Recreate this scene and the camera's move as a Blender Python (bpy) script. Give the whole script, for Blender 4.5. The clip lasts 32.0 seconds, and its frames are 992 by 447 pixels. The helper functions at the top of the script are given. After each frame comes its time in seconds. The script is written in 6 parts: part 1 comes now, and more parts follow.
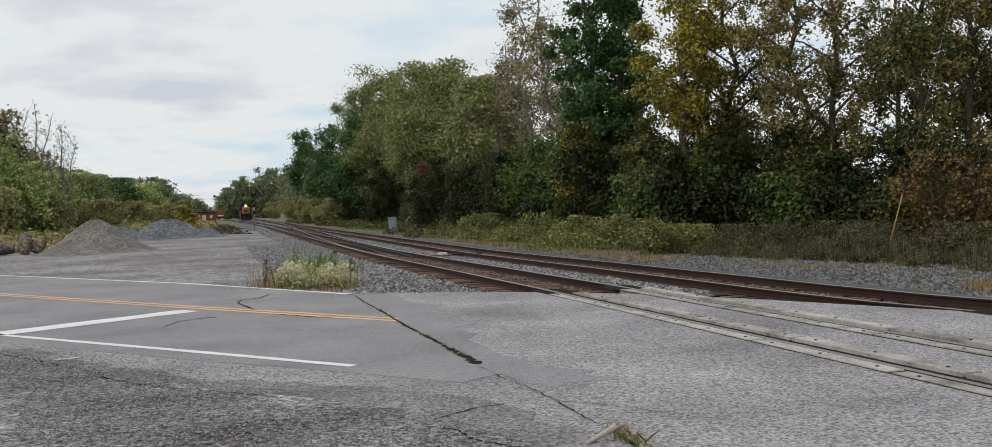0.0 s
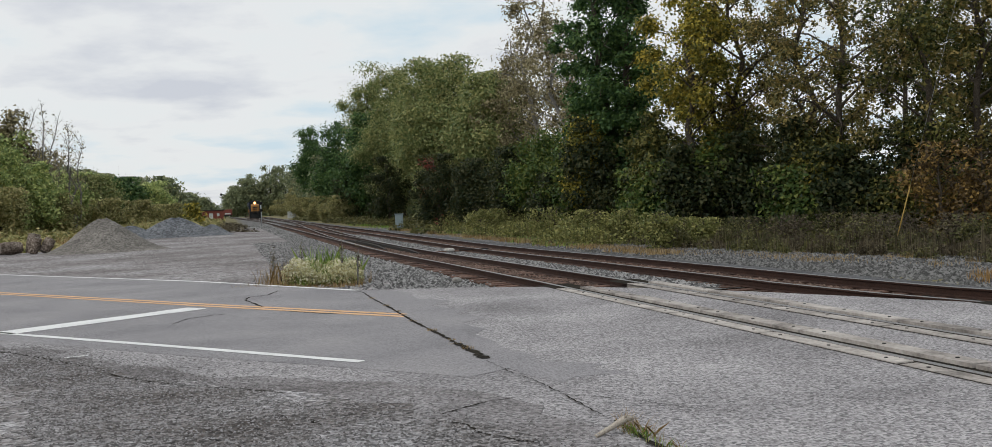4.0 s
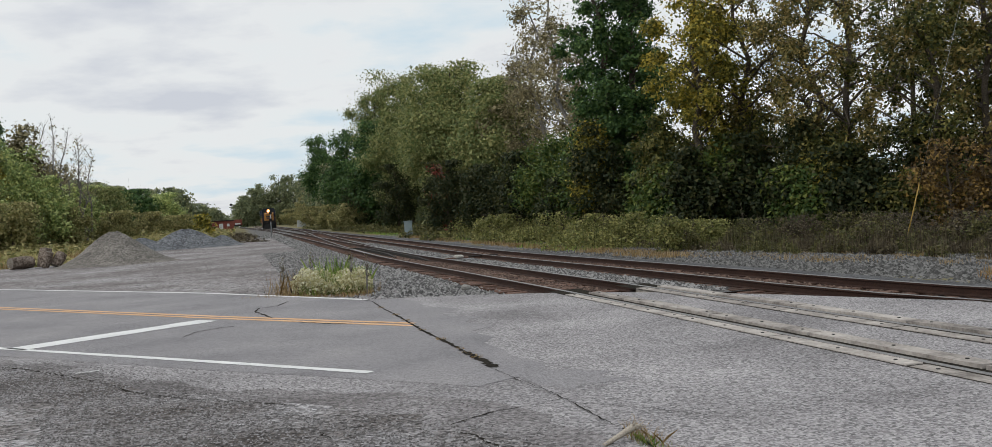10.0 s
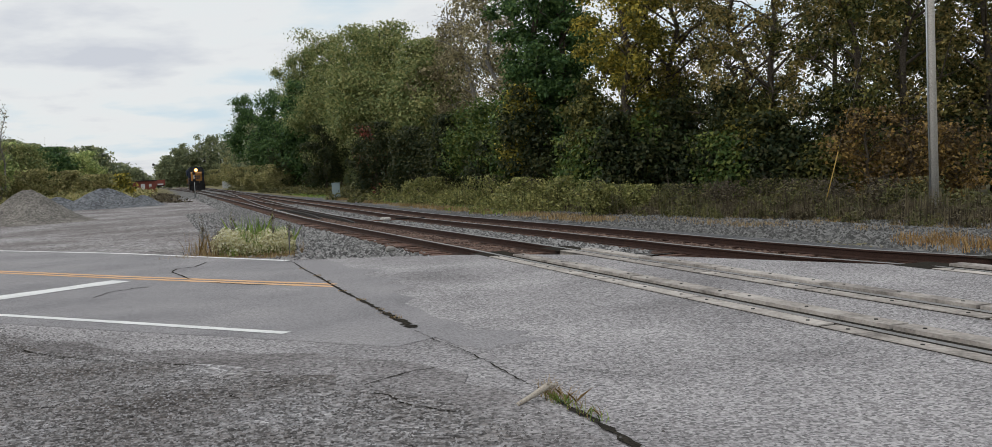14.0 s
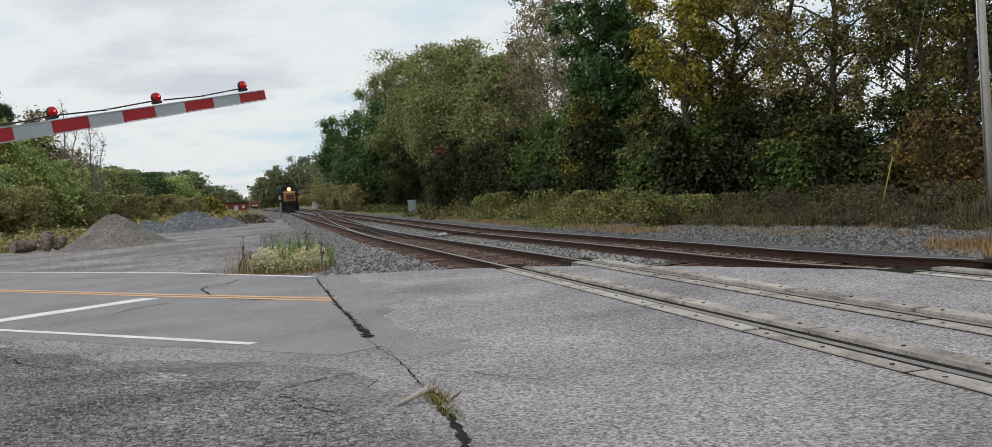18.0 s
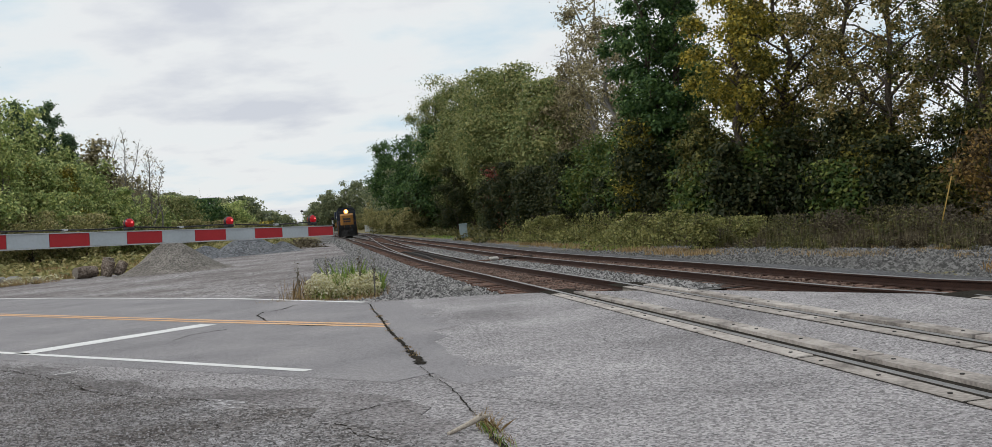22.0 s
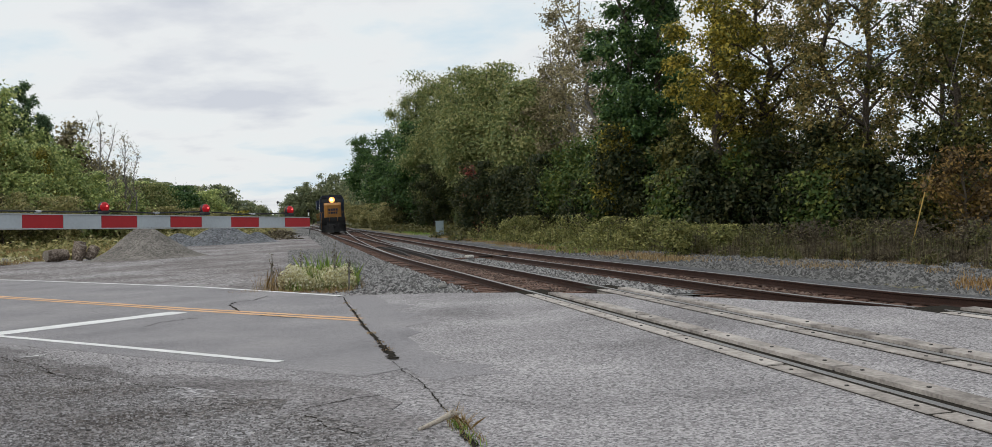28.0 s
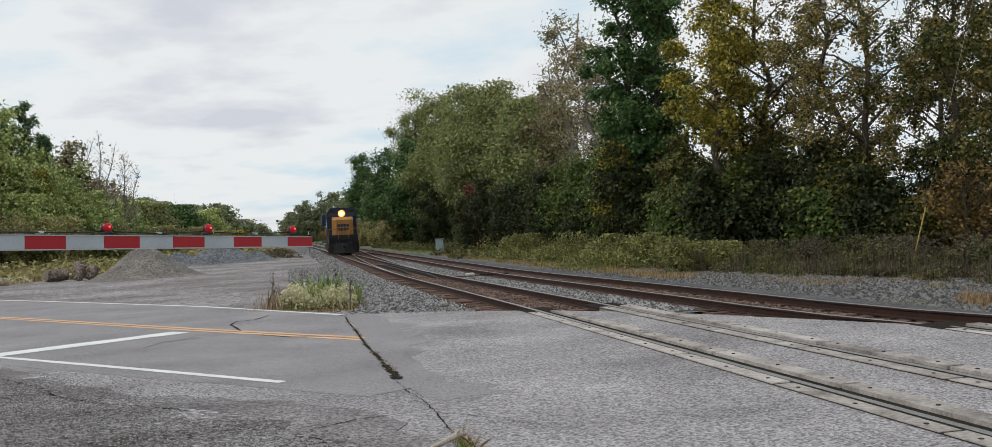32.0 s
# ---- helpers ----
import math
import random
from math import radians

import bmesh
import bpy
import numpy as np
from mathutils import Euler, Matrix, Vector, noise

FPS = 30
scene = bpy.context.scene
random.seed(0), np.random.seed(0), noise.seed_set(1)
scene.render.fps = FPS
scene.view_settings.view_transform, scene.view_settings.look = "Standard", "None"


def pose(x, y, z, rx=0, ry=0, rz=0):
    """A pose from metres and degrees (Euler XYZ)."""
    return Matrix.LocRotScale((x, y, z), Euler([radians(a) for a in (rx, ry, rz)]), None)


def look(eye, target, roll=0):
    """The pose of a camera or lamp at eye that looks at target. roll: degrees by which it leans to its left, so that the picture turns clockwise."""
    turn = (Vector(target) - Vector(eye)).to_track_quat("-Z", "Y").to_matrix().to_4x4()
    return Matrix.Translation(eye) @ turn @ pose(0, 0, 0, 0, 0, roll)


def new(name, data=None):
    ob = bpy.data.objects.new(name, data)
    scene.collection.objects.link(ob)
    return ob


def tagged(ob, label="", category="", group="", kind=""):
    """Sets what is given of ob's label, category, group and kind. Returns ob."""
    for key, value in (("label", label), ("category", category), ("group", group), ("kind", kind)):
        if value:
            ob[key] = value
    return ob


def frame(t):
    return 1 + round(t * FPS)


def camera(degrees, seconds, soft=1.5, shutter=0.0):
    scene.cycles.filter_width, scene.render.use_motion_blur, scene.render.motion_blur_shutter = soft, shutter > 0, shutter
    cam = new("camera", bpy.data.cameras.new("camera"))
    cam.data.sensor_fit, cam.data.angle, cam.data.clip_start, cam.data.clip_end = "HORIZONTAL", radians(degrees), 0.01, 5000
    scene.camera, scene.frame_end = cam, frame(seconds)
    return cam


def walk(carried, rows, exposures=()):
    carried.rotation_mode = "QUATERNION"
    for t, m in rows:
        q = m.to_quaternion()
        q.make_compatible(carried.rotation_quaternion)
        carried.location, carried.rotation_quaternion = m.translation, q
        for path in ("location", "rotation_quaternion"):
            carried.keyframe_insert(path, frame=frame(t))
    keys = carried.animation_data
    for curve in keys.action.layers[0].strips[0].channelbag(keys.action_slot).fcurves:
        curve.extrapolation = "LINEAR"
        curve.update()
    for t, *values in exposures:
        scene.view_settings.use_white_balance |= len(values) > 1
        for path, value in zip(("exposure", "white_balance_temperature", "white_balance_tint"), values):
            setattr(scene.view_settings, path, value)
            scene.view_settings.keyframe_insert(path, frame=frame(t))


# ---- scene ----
cam = camera(54.6, 32.0, soft=0.62)
PATH = [
    (0, (0.965, 1.937, 1.633), (0.772, 3.927, 1.604), -1.9),
    (0.5, (0.96, 1.945, 1.633), (0.773, 3.936, 1.586), -2),
    (1, (0.964, 1.944, 1.629), (0.776, 3.934, 1.57), -2.1),
    (1.5, (0.957, 1.943, 1.633), (0.774, 3.935, 1.587), -1.9),
    (2, (0.952, 1.949, 1.631), (0.755, 3.939, 1.593), -2),
    (2.5, (0.962, 1.924, 1.634), (0.755, 3.913, 1.611), -2),
    (3, (0.956, 1.931, 1.628), (0.748, 3.92, 1.607), -2.1),
    (3.5, (0.963, 1.936, 1.623), (0.76, 3.926, 1.595), -2.3),
    (5.5, (0.962, 1.97, 1.617), (0.74, 3.957, 1.564), -2.8),
    (6, (0.962, 1.95, 1.624), (0.745, 3.938, 1.57), -2.8),
    (6.5, (0.967, 1.933, 1.631), (0.759, 3.922, 1.582), -2.9),
    (7, (0.967, 1.947, 1.627), (0.764, 3.936, 1.581), -3.1),
    (7.5, (0.959, 1.939, 1.637), (0.728, 3.925, 1.592), -3.2),
    (8, (0.982, 1.958, 1.645), (0.751, 3.944, 1.616), -3.5),
    (8.5, (1.004, 1.941, 1.654), (0.828, 3.932, 1.596), -3.1),
    (9, (1.009, 1.934, 1.66), (0.807, 3.923, 1.618), -3.7),
    (9.5, (1.004, 1.942, 1.656), (0.775, 3.928, 1.618), -3.8),
    (10, (1.002, 1.932, 1.658), (0.776, 3.919, 1.632), -3.5),
    (10.5, (0.989, 1.918, 1.659), (0.738, 3.902, 1.646), -3.7),
    (11, (0.968, 1.931, 1.648), (0.688, 3.911, 1.636), -3.8),
    (11.5, (0.969, 1.927, 1.644), (0.673, 3.905, 1.611), -3.5),
    (12, (0.969, 1.971, 1.63), (0.662, 3.946, 1.582), -3.1),
    (12.5, (0.969, 1.995, 1.618), (0.683, 3.973, 1.547), -2.7),
    (13, (0.973, 1.993, 1.621), (0.753, 3.979, 1.533), -2.2),
    (13.5, (0.993, 2.021, 1.623), (0.838, 4.013, 1.55), -2.7),
    (14, (1.089, 2.066, 1.603), (1.004, 4.062, 1.494), -2.8),
    (14.5, (1.098, 2.072, 1.611), (0.931, 4.063, 1.527), -2),
    (16.5, (2.418, 1.983, 1.532), (2.0205, 3.9433, 1.542), -4.6),
    (17, (2.685, 1.827, 1.521), (2.2855, 3.7863, 1.508), -4.1),
    (17.5, (2.727, 1.723, 1.535), (2.4015, 3.6951, 1.464), -3.7),
    (18, (2.666, 1.728, 1.521), (2.3946, 3.7079, 1.453), -4.3),
    (18.5, (2.66, 1.689, 1.523), (2.3556, 3.665, 1.458), -4.4),
    (19, (2.663, 1.704, 1.521), (2.3576, 3.68, 1.467), -4.2),
    (19.5, (2.677, 1.652, 1.537), (2.3545, 3.6251, 1.488), -3.8),
    (20, (2.696, 1.643, 1.539), (2.3785, 3.6171, 1.506), -4),
    (20.5, (2.692, 1.658, 1.541), (2.3795, 3.633, 1.495), -4.4),
    (21, (2.693, 1.652, 1.558), (2.3695, 3.6251, 1.526), -4.8),
    (21.5, (2.685, 1.647, 1.572), (2.3355, 3.6162, 1.541), -4.9),
    (22, (2.689, 1.647, 1.577), (2.3165, 3.6122, 1.564), -4.8),
    (22.5, (2.697, 1.661, 1.566), (2.2985, 3.6203, 1.553), -4.7),
    (23, (2.694, 1.64, 1.559), (2.2725, 3.5944, 1.536), -4.5),
    (23.5, (2.686, 1.656, 1.562), (2.2795, 3.6144, 1.53), -4),
    (24, (2.675, 1.658, 1.575), (2.3085, 3.6242, 1.564), -3.8),
    (24.5, (2.674, 1.634, 1.572), (2.3285, 3.6032, 1.572), -3.6),
    (25, (2.667, 1.654, 1.567), (2.3325, 3.6261, 1.565), -3.6),
    (25.5, (2.67, 1.662, 1.567), (2.3535, 3.6371, 1.56), -3.6),
    (27.5, (2.667, 1.657, 1.562), (2.3485, 3.6311, 1.533), -2.9),
    (28, (2.674, 1.637, 1.569), (2.3495, 3.6111, 1.551), -2.6),
    (28.5, (2.668, 1.637, 1.577), (2.3405, 3.6101, 1.573), -3),
    (29, (2.666, 1.662, 1.572), (2.3355, 3.6341, 1.576), -3),
    (29.5, (2.658, 1.652, 1.574), (2.3195, 3.6231, 1.581), -3),
    (30, (2.655, 1.648, 1.572), (2.3205, 3.6201, 1.573), -2.7),
    (30.5, (2.649, 1.629, 1.57), (2.3205, 3.6021, 1.566), -2.8),
    (31, (2.625, 1.653, 1.572), (2.2975, 3.6261, 1.568), -2.9),
    (31.5, (2.629, 1.644, 1.58), (2.3035, 3.6171, 1.584), -2.9),
    (32, (2.624, 1.66, 1.583), (2.3025, 3.6341, 1.601), -2.9),
]
walk(cam, [(t, look(eye, target, roll)) for t, eye, target, roll in PATH], ((0, -0.02), (14.5, -0.02), (17, 0.0), (24, 0.03), (32, 0.03)))

# world: bright broken overcast over a pale blue sky
SUN_EL, SUN_AZ = radians(48), radians(-115)
world = bpy.data.worlds.new("overcast_sky")
scene.world = world
world.use_nodes = True
wn, wl = world.node_tree.nodes, world.node_tree.links
wn.clear()
sky = wn.new("ShaderNodeTexSky")
sky.sky_type, sky.sun_disc, sky.sun_elevation, sky.sun_rotation = "NISHITA", False, SUN_EL, SUN_AZ
sky.air_density, sky.dust_density = 1.0, 2.0
skyb = wn.new("ShaderNodeMix")
skyb.data_type, skyb.blend_type = "RGBA", "MULTIPLY"
skyb.inputs[0].default_value = 1.0
wl.new(sky.outputs[0], skyb.inputs[6])
skyb.inputs[7].default_value = (0.1, 0.1, 0.1, 1)
co = wn.new("ShaderNodeTexCoord")
sep = wn.new("ShaderNodeSeparateXYZ")
wl.new(co.outputs["Generated"], sep.inputs[0])


def wmath(op, a, b=None):
    n = wn.new("ShaderNodeMath")
    n.operation = op
    for k, v in enumerate((a, b)):
        if v is None:
            continue
        if isinstance(v, (int, float)):
            n.inputs[k].default_value = v
        else:
            wl.new(v, n.inputs[k])
    return n.outputs[0]


# clouds lie on a flat layer overhead: project the direction on it
zz = wmath("ADD", wmath("ABSOLUTE", sep.outputs[2]), 0.16)
comb = wn.new("ShaderNodeCombineXYZ")
wl.new(wmath("DIVIDE", sep.outputs[0], zz), comb.inputs[0])
wl.new(wmath("DIVIDE", sep.outputs[1], zz), comb.inputs[1])
cn = wn.new("ShaderNodeTexNoise")
cn.inputs["Scale"].default_value, cn.inputs["Detail"].default_value, cn.inputs["Roughness"].default_value = 1.15, 8.0, 0.52
wl.new(comb.outputs[0], cn.inputs["Vector"])
cr = wn.new("ShaderNodeValToRGB")
cr.color_ramp.elements[0].position, cr.color_ramp.elements[0].color = 0.37, (0.66, 0.80, 0.89, 1)
cr.color_ramp.elements[1].position, cr.color_ramp.elements[1].color = 0.47, (0.87, 0.905, 0.915, 1)
for p_, c_ in ((0.53, (0.88, 0.90, 0.91, 1)), (0.64, (0.67, 0.70, 0.765, 1))):
    e_ = cr.color_ramp.elements.new(p_)
    e_.color = c_
wl.new(cn.outputs[0], cr.inputs[0])
wmix = wn.new("ShaderNodeMix")
wmix.data_type = "RGBA"
wmix.inputs[0].default_value = 0.93
wl.new(skyb.outputs[2], wmix.inputs[6])
wl.new(cr.outputs[0], wmix.inputs[7])
bg = wn.new("ShaderNodeBackground")
bg.inputs[1].default_value = 0.95
wl.new(wmix.outputs[2], bg.inputs[0])
wo = wn.new("ShaderNodeOutputWorld")
wl.new(bg.outputs[0], wo.inputs[0])

sun_data = bpy.data.lights.new("sun", "SUN")
sun_data.energy, sun_data.angle, sun_data.color = 1.15, radians(25), (1, 0.96, 0.9)
sun = new("sun", sun_data)
sun.matrix_world = look((60 * math.sin(SUN_AZ), 60 * math.cos(SUN_AZ), 60 * math.tan(SUN_EL)), (0, 0, 0))
scene.view_settings.exposure = 0.0

# ---- the plan: the tracks run along U, offsets to their right along V ----
UX, UY, VX, VY = -0.3665, 0.9304, 0.9304, 0.3665
NEAR, FAR, GAUGE = 8.52, 12.5, 1.505


def at(s, o, z=0.0):
    return Vector((s * UX + o * VX, s * UY + o * VY, z))


def so(x, y):
    return x * UX + y * UY, x * VX + y * VY


def step(a, b, x):
    k = min(1.0, max(0.0, (x - a) / (b - a)))
    return k * k * (3 - 2 * k)


def top(s):
    """Height of the near track's rail tops: level over the road, a slight dip, then an easy grade."""
    return 0.012 * step(24, 20, s) - 0.07 * step(22, 42, s) + 0.0042 * max(0.0, s - 45)


def crossover(s):
    """Offset of the middle of the crossover from the near track to the far one."""
    return NEAR + (FAR - NEAR) * step(38, 185, s)


def branch(s):
    """Offset of the middle of the branch that leaves to the left far off."""
    return NEAR - 5.5 * step(140, 400, s)


# ---- materials ----
def hexa(c, a=1.0):
    return (c[0], c[1], c[2], a)


def material(name, colors, scale=8.0, fine=90.0, rough=0.85, metal=0.0, bump=0.3, depth=0.01, stain=0.25, spot=None, island=False, per_object=0.0, leaf=0.0, spec=0.3, span=(0.3, 0.7), own=0.55):
    """Two scales of noise between two or three colours, with a fine relief."""
    m = bpy.data.materials.new(name)
    m.use_nodes = True
    n, l = m.node_tree.nodes, m.node_tree.links
    b = n["Principled BSDF"]
    geo = n.new("ShaderNodeNewGeometry")
    tex = n.new("ShaderNodeTexCoord")
    vec = tex.outputs["Object"]
    big = n.new("ShaderNodeTexNoise")
    big.inputs["Scale"].default_value, big.inputs["Detail"].default_value = scale, 6
    l.new(vec, big.inputs["Vector"])
    small = n.new("ShaderNodeTexNoise")
    small.inputs["Scale"].default_value, small.inputs["Detail"].default_value = fine, 3
    l.new(vec, small.inputs["Vector"])
    add = n.new("ShaderNodeMath")
    add.operation = "MULTIPLY_ADD"
    l.new(small.outputs[0], add.inputs[0])
    add.inputs[1].default_value = 1 - stain
    mul = n.new("ShaderNodeMath")
    mul.operation = "MULTIPLY"
    l.new(big.outputs[0], mul.inputs[0])
    mul.inputs[1].default_value = stain
    l.new(mul.outputs[0], add.inputs[2])
    fac = add.outputs[0]
    if island or per_object:
        mixf = n.new("ShaderNodeMath")
        mixf.operation = "MULTIPLY_ADD"
        if island:
            l.new(geo.outputs["Random Per Island"], mixf.inputs[0])
            mixf.inputs[1].default_value = own
        else:
            oi = n.new("ShaderNodeObjectInfo")
            l.new(oi.outputs["Random"], mixf.inputs[0])
            mixf.inputs[1].default_value = per_object
        sub = n.new("ShaderNodeMath")
        sub.operation = "SUBTRACT"
        l.new(fac, sub.inputs[0])
        sub.inputs[1].default_value = own / 2 if island else per_object / 2
        l.new(sub.outputs[0], mixf.inputs[2])
        fac = mixf.outputs[0]
    ramp = n.new("ShaderNodeValToRGB")
    el = ramp.color_ramp.elements
    lo, hi = span
    el[0].position, el[0].color = lo, hexa(colors[0])
    el[1].position, el[1].color = hi, hexa(colors[-1])
    for k, c in enumerate(colors[1:-1]):
        e = el.new(lo + (hi - lo) * (k + 1) / (len(colors) - 1))
        e.color = hexa(c)
    l.new(fac, ramp.inputs[0])
    col = ramp.outputs[0]
    if spot:
        vor = n.new("ShaderNodeTexVoronoi")
        vor.inputs["Scale"].default_value = spot[0]
        l.new(vec, vor.inputs["Vector"])
        sr = n.new("ShaderNodeSeparateColor")
        l.new(vor.outputs["Color"], sr.inputs[0])
        r2 = n.new("ShaderNodeValToRGB")
        r2.color_ramp.elements[0].color = hexa([spot[1]] * 3)
        r2.color_ramp.elements[1].color = hexa([spot[2]] * 3)
        l.new(sr.outputs[0], r2.inputs[0])
        mm = n.new("ShaderNodeMix")
        mm.data_type, mm.blend_type = "RGBA", "MULTIPLY"
        mm.inputs[0].default_value = 1.0
        l.new(col, mm.inputs[6])
        l.new(r2.outputs[0], mm.inputs[7])
        col = mm.outputs[2]
    l.new(col, b.inputs["Base Color"])
    b.inputs["Roughness"].default_value, b.inputs["Metallic"].default_value = rough, metal
    b.inputs["Specular IOR Level"].default_value = spec
    if bump:
        bp = n.new("ShaderNodeBump")
        bp.inputs["Strength"].default_value, bp.inputs["Distance"].default_value = bump, depth
        l.new(vor.outputs["Distance"] if spot else small.outputs[0], bp.inputs["Height"])
        l.new(bp.outputs[0], b.inputs["Normal"])
    if leaf:
        tr = n.new("ShaderNodeBsdfTranslucent")
        l.new(col, tr.inputs[0])
        ms = n.new("ShaderNodeMixShader")
        ms.inputs[0].default_value = leaf
        l.new(b.outputs[0], ms.inputs[1])
        l.new(tr.outputs[0], ms.inputs[2])
        l.new(ms.outputs[0], n["Material Output"].inputs[0])
    return m


def plain(name, c, rough=0.5, metal=0.0, glow=0.0, vary=0.12):
    m = material(name, [[v * (1 - vary) for v in c], [min(1, v * (1 + vary)) for v in c]], 3, 40, rough, metal, 0.05, 0.002, 0.6)
    if glow:
        b = m.node_tree.nodes["Principled BSDF"]
        b.inputs["Emission Color"].default_value, b.inputs["Emission Strength"].default_value = hexa(c), glow
    return m


M_ROAD = material("road_asphalt", [(0.186, 0.178, 0.187), (0.24, 0.23, 0.238), (0.295, 0.28, 0.284)], 0.6, 60, 0.9, bump=0.25, depth=0.004, stain=0.75, spot=(80, 0.62, 1.36))
M_APRON = material("worn_asphalt", [(0.17, 0.16, 0.164), (0.273, 0.26, 0.265), (0.372, 0.355, 0.359)], 0.5, 30, 0.92, span=(0.34, 0.66), bump=0.7, depth=0.008, stain=0.6, spot=(50, 0.4, 1.6))
M_GRIT = material("broken_asphalt_gravel", [(0.0798, 0.0684, 0.0627), (0.1767, 0.1642, 0.1619), (0.3306, 0.3215, 0.3306)], 0.8, 14, 0.95, span=(0.36, 0.64), bump=1.0, depth=0.02, stain=0.62, spot=(30, 0.3, 1.9))
M_EDGE = material("crumbled_asphalt", [(0.107, 0.097, 0.097), (0.185, 0.172, 0.174), (0.271, 0.258, 0.261)], 0.7, 16, 0.93, span=(0.35, 0.65), bump=0.8, depth=0.01, stain=0.6, spot=(47, 0.45, 1.6))
M_LOT = material("gravel_lot", [(0.142, 0.125, 0.123), (0.211, 0.194, 0.192), (0.294, 0.279, 0.281)], 0.22, 3, 0.95, span=(0.38, 0.62), bump=0.8, depth=0.02, stain=0.6, spot=(14, 0.35, 1.7))
M_EARTH = material("dry_grass_earth", [(0.075, 0.075, 0.03), (0.16, 0.14, 0.065), (0.24, 0.2, 0.1)], 0.12, 6, 0.95, bump=0.6, depth=0.05, stain=0.6)
M_BALLAST = material("ballast", [(0.07, 0.067, 0.065), (0.14, 0.136, 0.132), (0.23, 0.225, 0.22)], 0.4, 14, 0.95, bump=1.0, depth=0.05, stain=0.4, spot=(13, 0.35, 1.6))
M_RUSTBED = material("rusty_ballast", [(0.054, 0.0356, 0.0278), (0.1008, 0.0684, 0.053), (0.1584, 0.1163, 0.0927)], 0.5, 14, 0.95, bump=1.0, depth=0.05, stain=0.4, spot=(13, 0.4, 1.5))
M_CINDER = material("cinder", [(0.0536, 0.0536, 0.057), (0.0918, 0.0918, 0.096), (0.1454, 0.1454, 0.1496)], 0.5, 14, 0.95, bump=0.8, depth=0.03, stain=0.5, spot=(20, 0.5, 1.5))
M_STONE = material("ballast_stone", [(0.045, 0.044, 0.044), (0.135, 0.132, 0.13), (0.31, 0.305, 0.3)], 3, 30, 0.9, bump=0.4, depth=0.004, island=True)
# rust brown, darkened further to include the shadow on the rail webs
M_RUST = material("rusty_rail_web_shade", [(0.0143, 0.0072, 0.0052), (0.0358, 0.0169, 0.0117), (0.0748, 0.0351, 0.0234)], 4, 60, 0.75, 0.2, bump=0.4, depth=0.003)
M_RAILTOP = material("worn_railhead", [(0.2, 0.19, 0.185), (0.36, 0.35, 0.35)], 2, 60, 0.42, 0.8, bump=0.05, depth=0.001)
M_TIE = material("weathered_tie", [(0.035, 0.02, 0.014), (0.09, 0.05, 0.036), (0.18, 0.11, 0.085)], 3, 30, 0.95, bump=0.6, depth=0.01, per_object=0.35)
M_PLANK = material("weathered_plank", [(0.1545, 0.1376, 0.1252), (0.3605, 0.3264, 0.2984), (0.5459, 0.5021, 0.4648)], 2.5, 22, 0.9, bump=0.6, depth=0.006, stain=0.6, per_object=0.16)
M_IRON = plain("dark_iron", (0.03, 0.027, 0.025), 0.7, 0.4)
M_WHITE = material("white_road_paint", [(0.55, 0.55, 0.55), (0.72, 0.72, 0.71), (0.8, 0.8, 0.79)], 2.0, 50, 0.75, bump=0.3, depth=0.002, stain=0.5)
M_YELLOW = material("yellow_road_paint", [(0.4536, 0.27, 0.1404), (0.6804, 0.405, 0.216), (0.7776, 0.4968, 0.3024)], 2.0, 50, 0.75, bump=0.3, depth=0.002, stain=0.5)
# dirt in the cracks; beside the rails it stands for shade in the gaps
M_CRACK = material("crack_dirt_and_gap_shade", [(0.012, 0.012, 0.011), (0.035, 0.032, 0.028), (0.06, 0.052, 0.04)], 3, 40, 1.0, bump=0.6, depth=0.01, spec=0.0)
M_BARK = material("bark", [(0.035, 0.028, 0.022), (0.08, 0.065, 0.05), (0.14, 0.12, 0.1)], 3, 25, 0.95, bump=0.8, depth=0.03)
M_GREYBARK = material("grey_dead_wood", [(0.12, 0.11, 0.1), (0.2, 0.19, 0.175), (0.3, 0.285, 0.27)], 3, 25, 0.95, bump=0.5, depth=0.02)


def leaves(name, *colors, bright=2.2):
    colors = [[min(0.8, v * bright) for v in c] for c in colors]
    return material(name, colors, 0.45, 1.6, 0.6, bump=0.0, stain=0.5, island=True, leaf=0.28, spec=0.3, span=(0.3, 0.7), own=0.5)


L_OLIVE = leaves("leaf_olive", (0.044, 0.06, 0.02), (0.084, 0.1, 0.036), (0.145, 0.138, 0.056), bright=2.6)
L_DARK = leaves("leaf_dark_green", (0.012, 0.03, 0.01), (0.03, 0.06, 0.018), (0.055, 0.09, 0.025))
L_LIGHT = leaves("leaf_light_green", (0.05, 0.068, 0.024), (0.1, 0.125, 0.045), (0.18, 0.185, 0.075), bright=3.6)
L_GREEN = leaves("leaf_green", (0.028, 0.055, 0.012), (0.06, 0.095, 0.02), (0.125, 0.14, 0.03), bright=1.4)
L_GOLD = leaves("leaf_yellow_green", (0.05, 0.055, 0.012), (0.12, 0.11, 0.02), (0.26, 0.205, 0.032), bright=1.95)
# undergrowth green turned down: the shade beneath the trees is in the colour
L_THICKET = leaves("leaf_undergrowth_shaded", (0.014, 0.028, 0.008), (0.035, 0.05, 0.014), (0.075, 0.075, 0.022), bright=0.85)
L_VINE = leaves("leaf_olive_dark", (0.02, 0.03, 0.008), (0.06, 0.065, 0.016), (0.13, 0.115, 0.03), bright=1.6)
L_MOTTLED = leaves("leaf_mottled", (0.03, 0.033, 0.012), (0.08, 0.07, 0.022), (0.16, 0.12, 0.04))
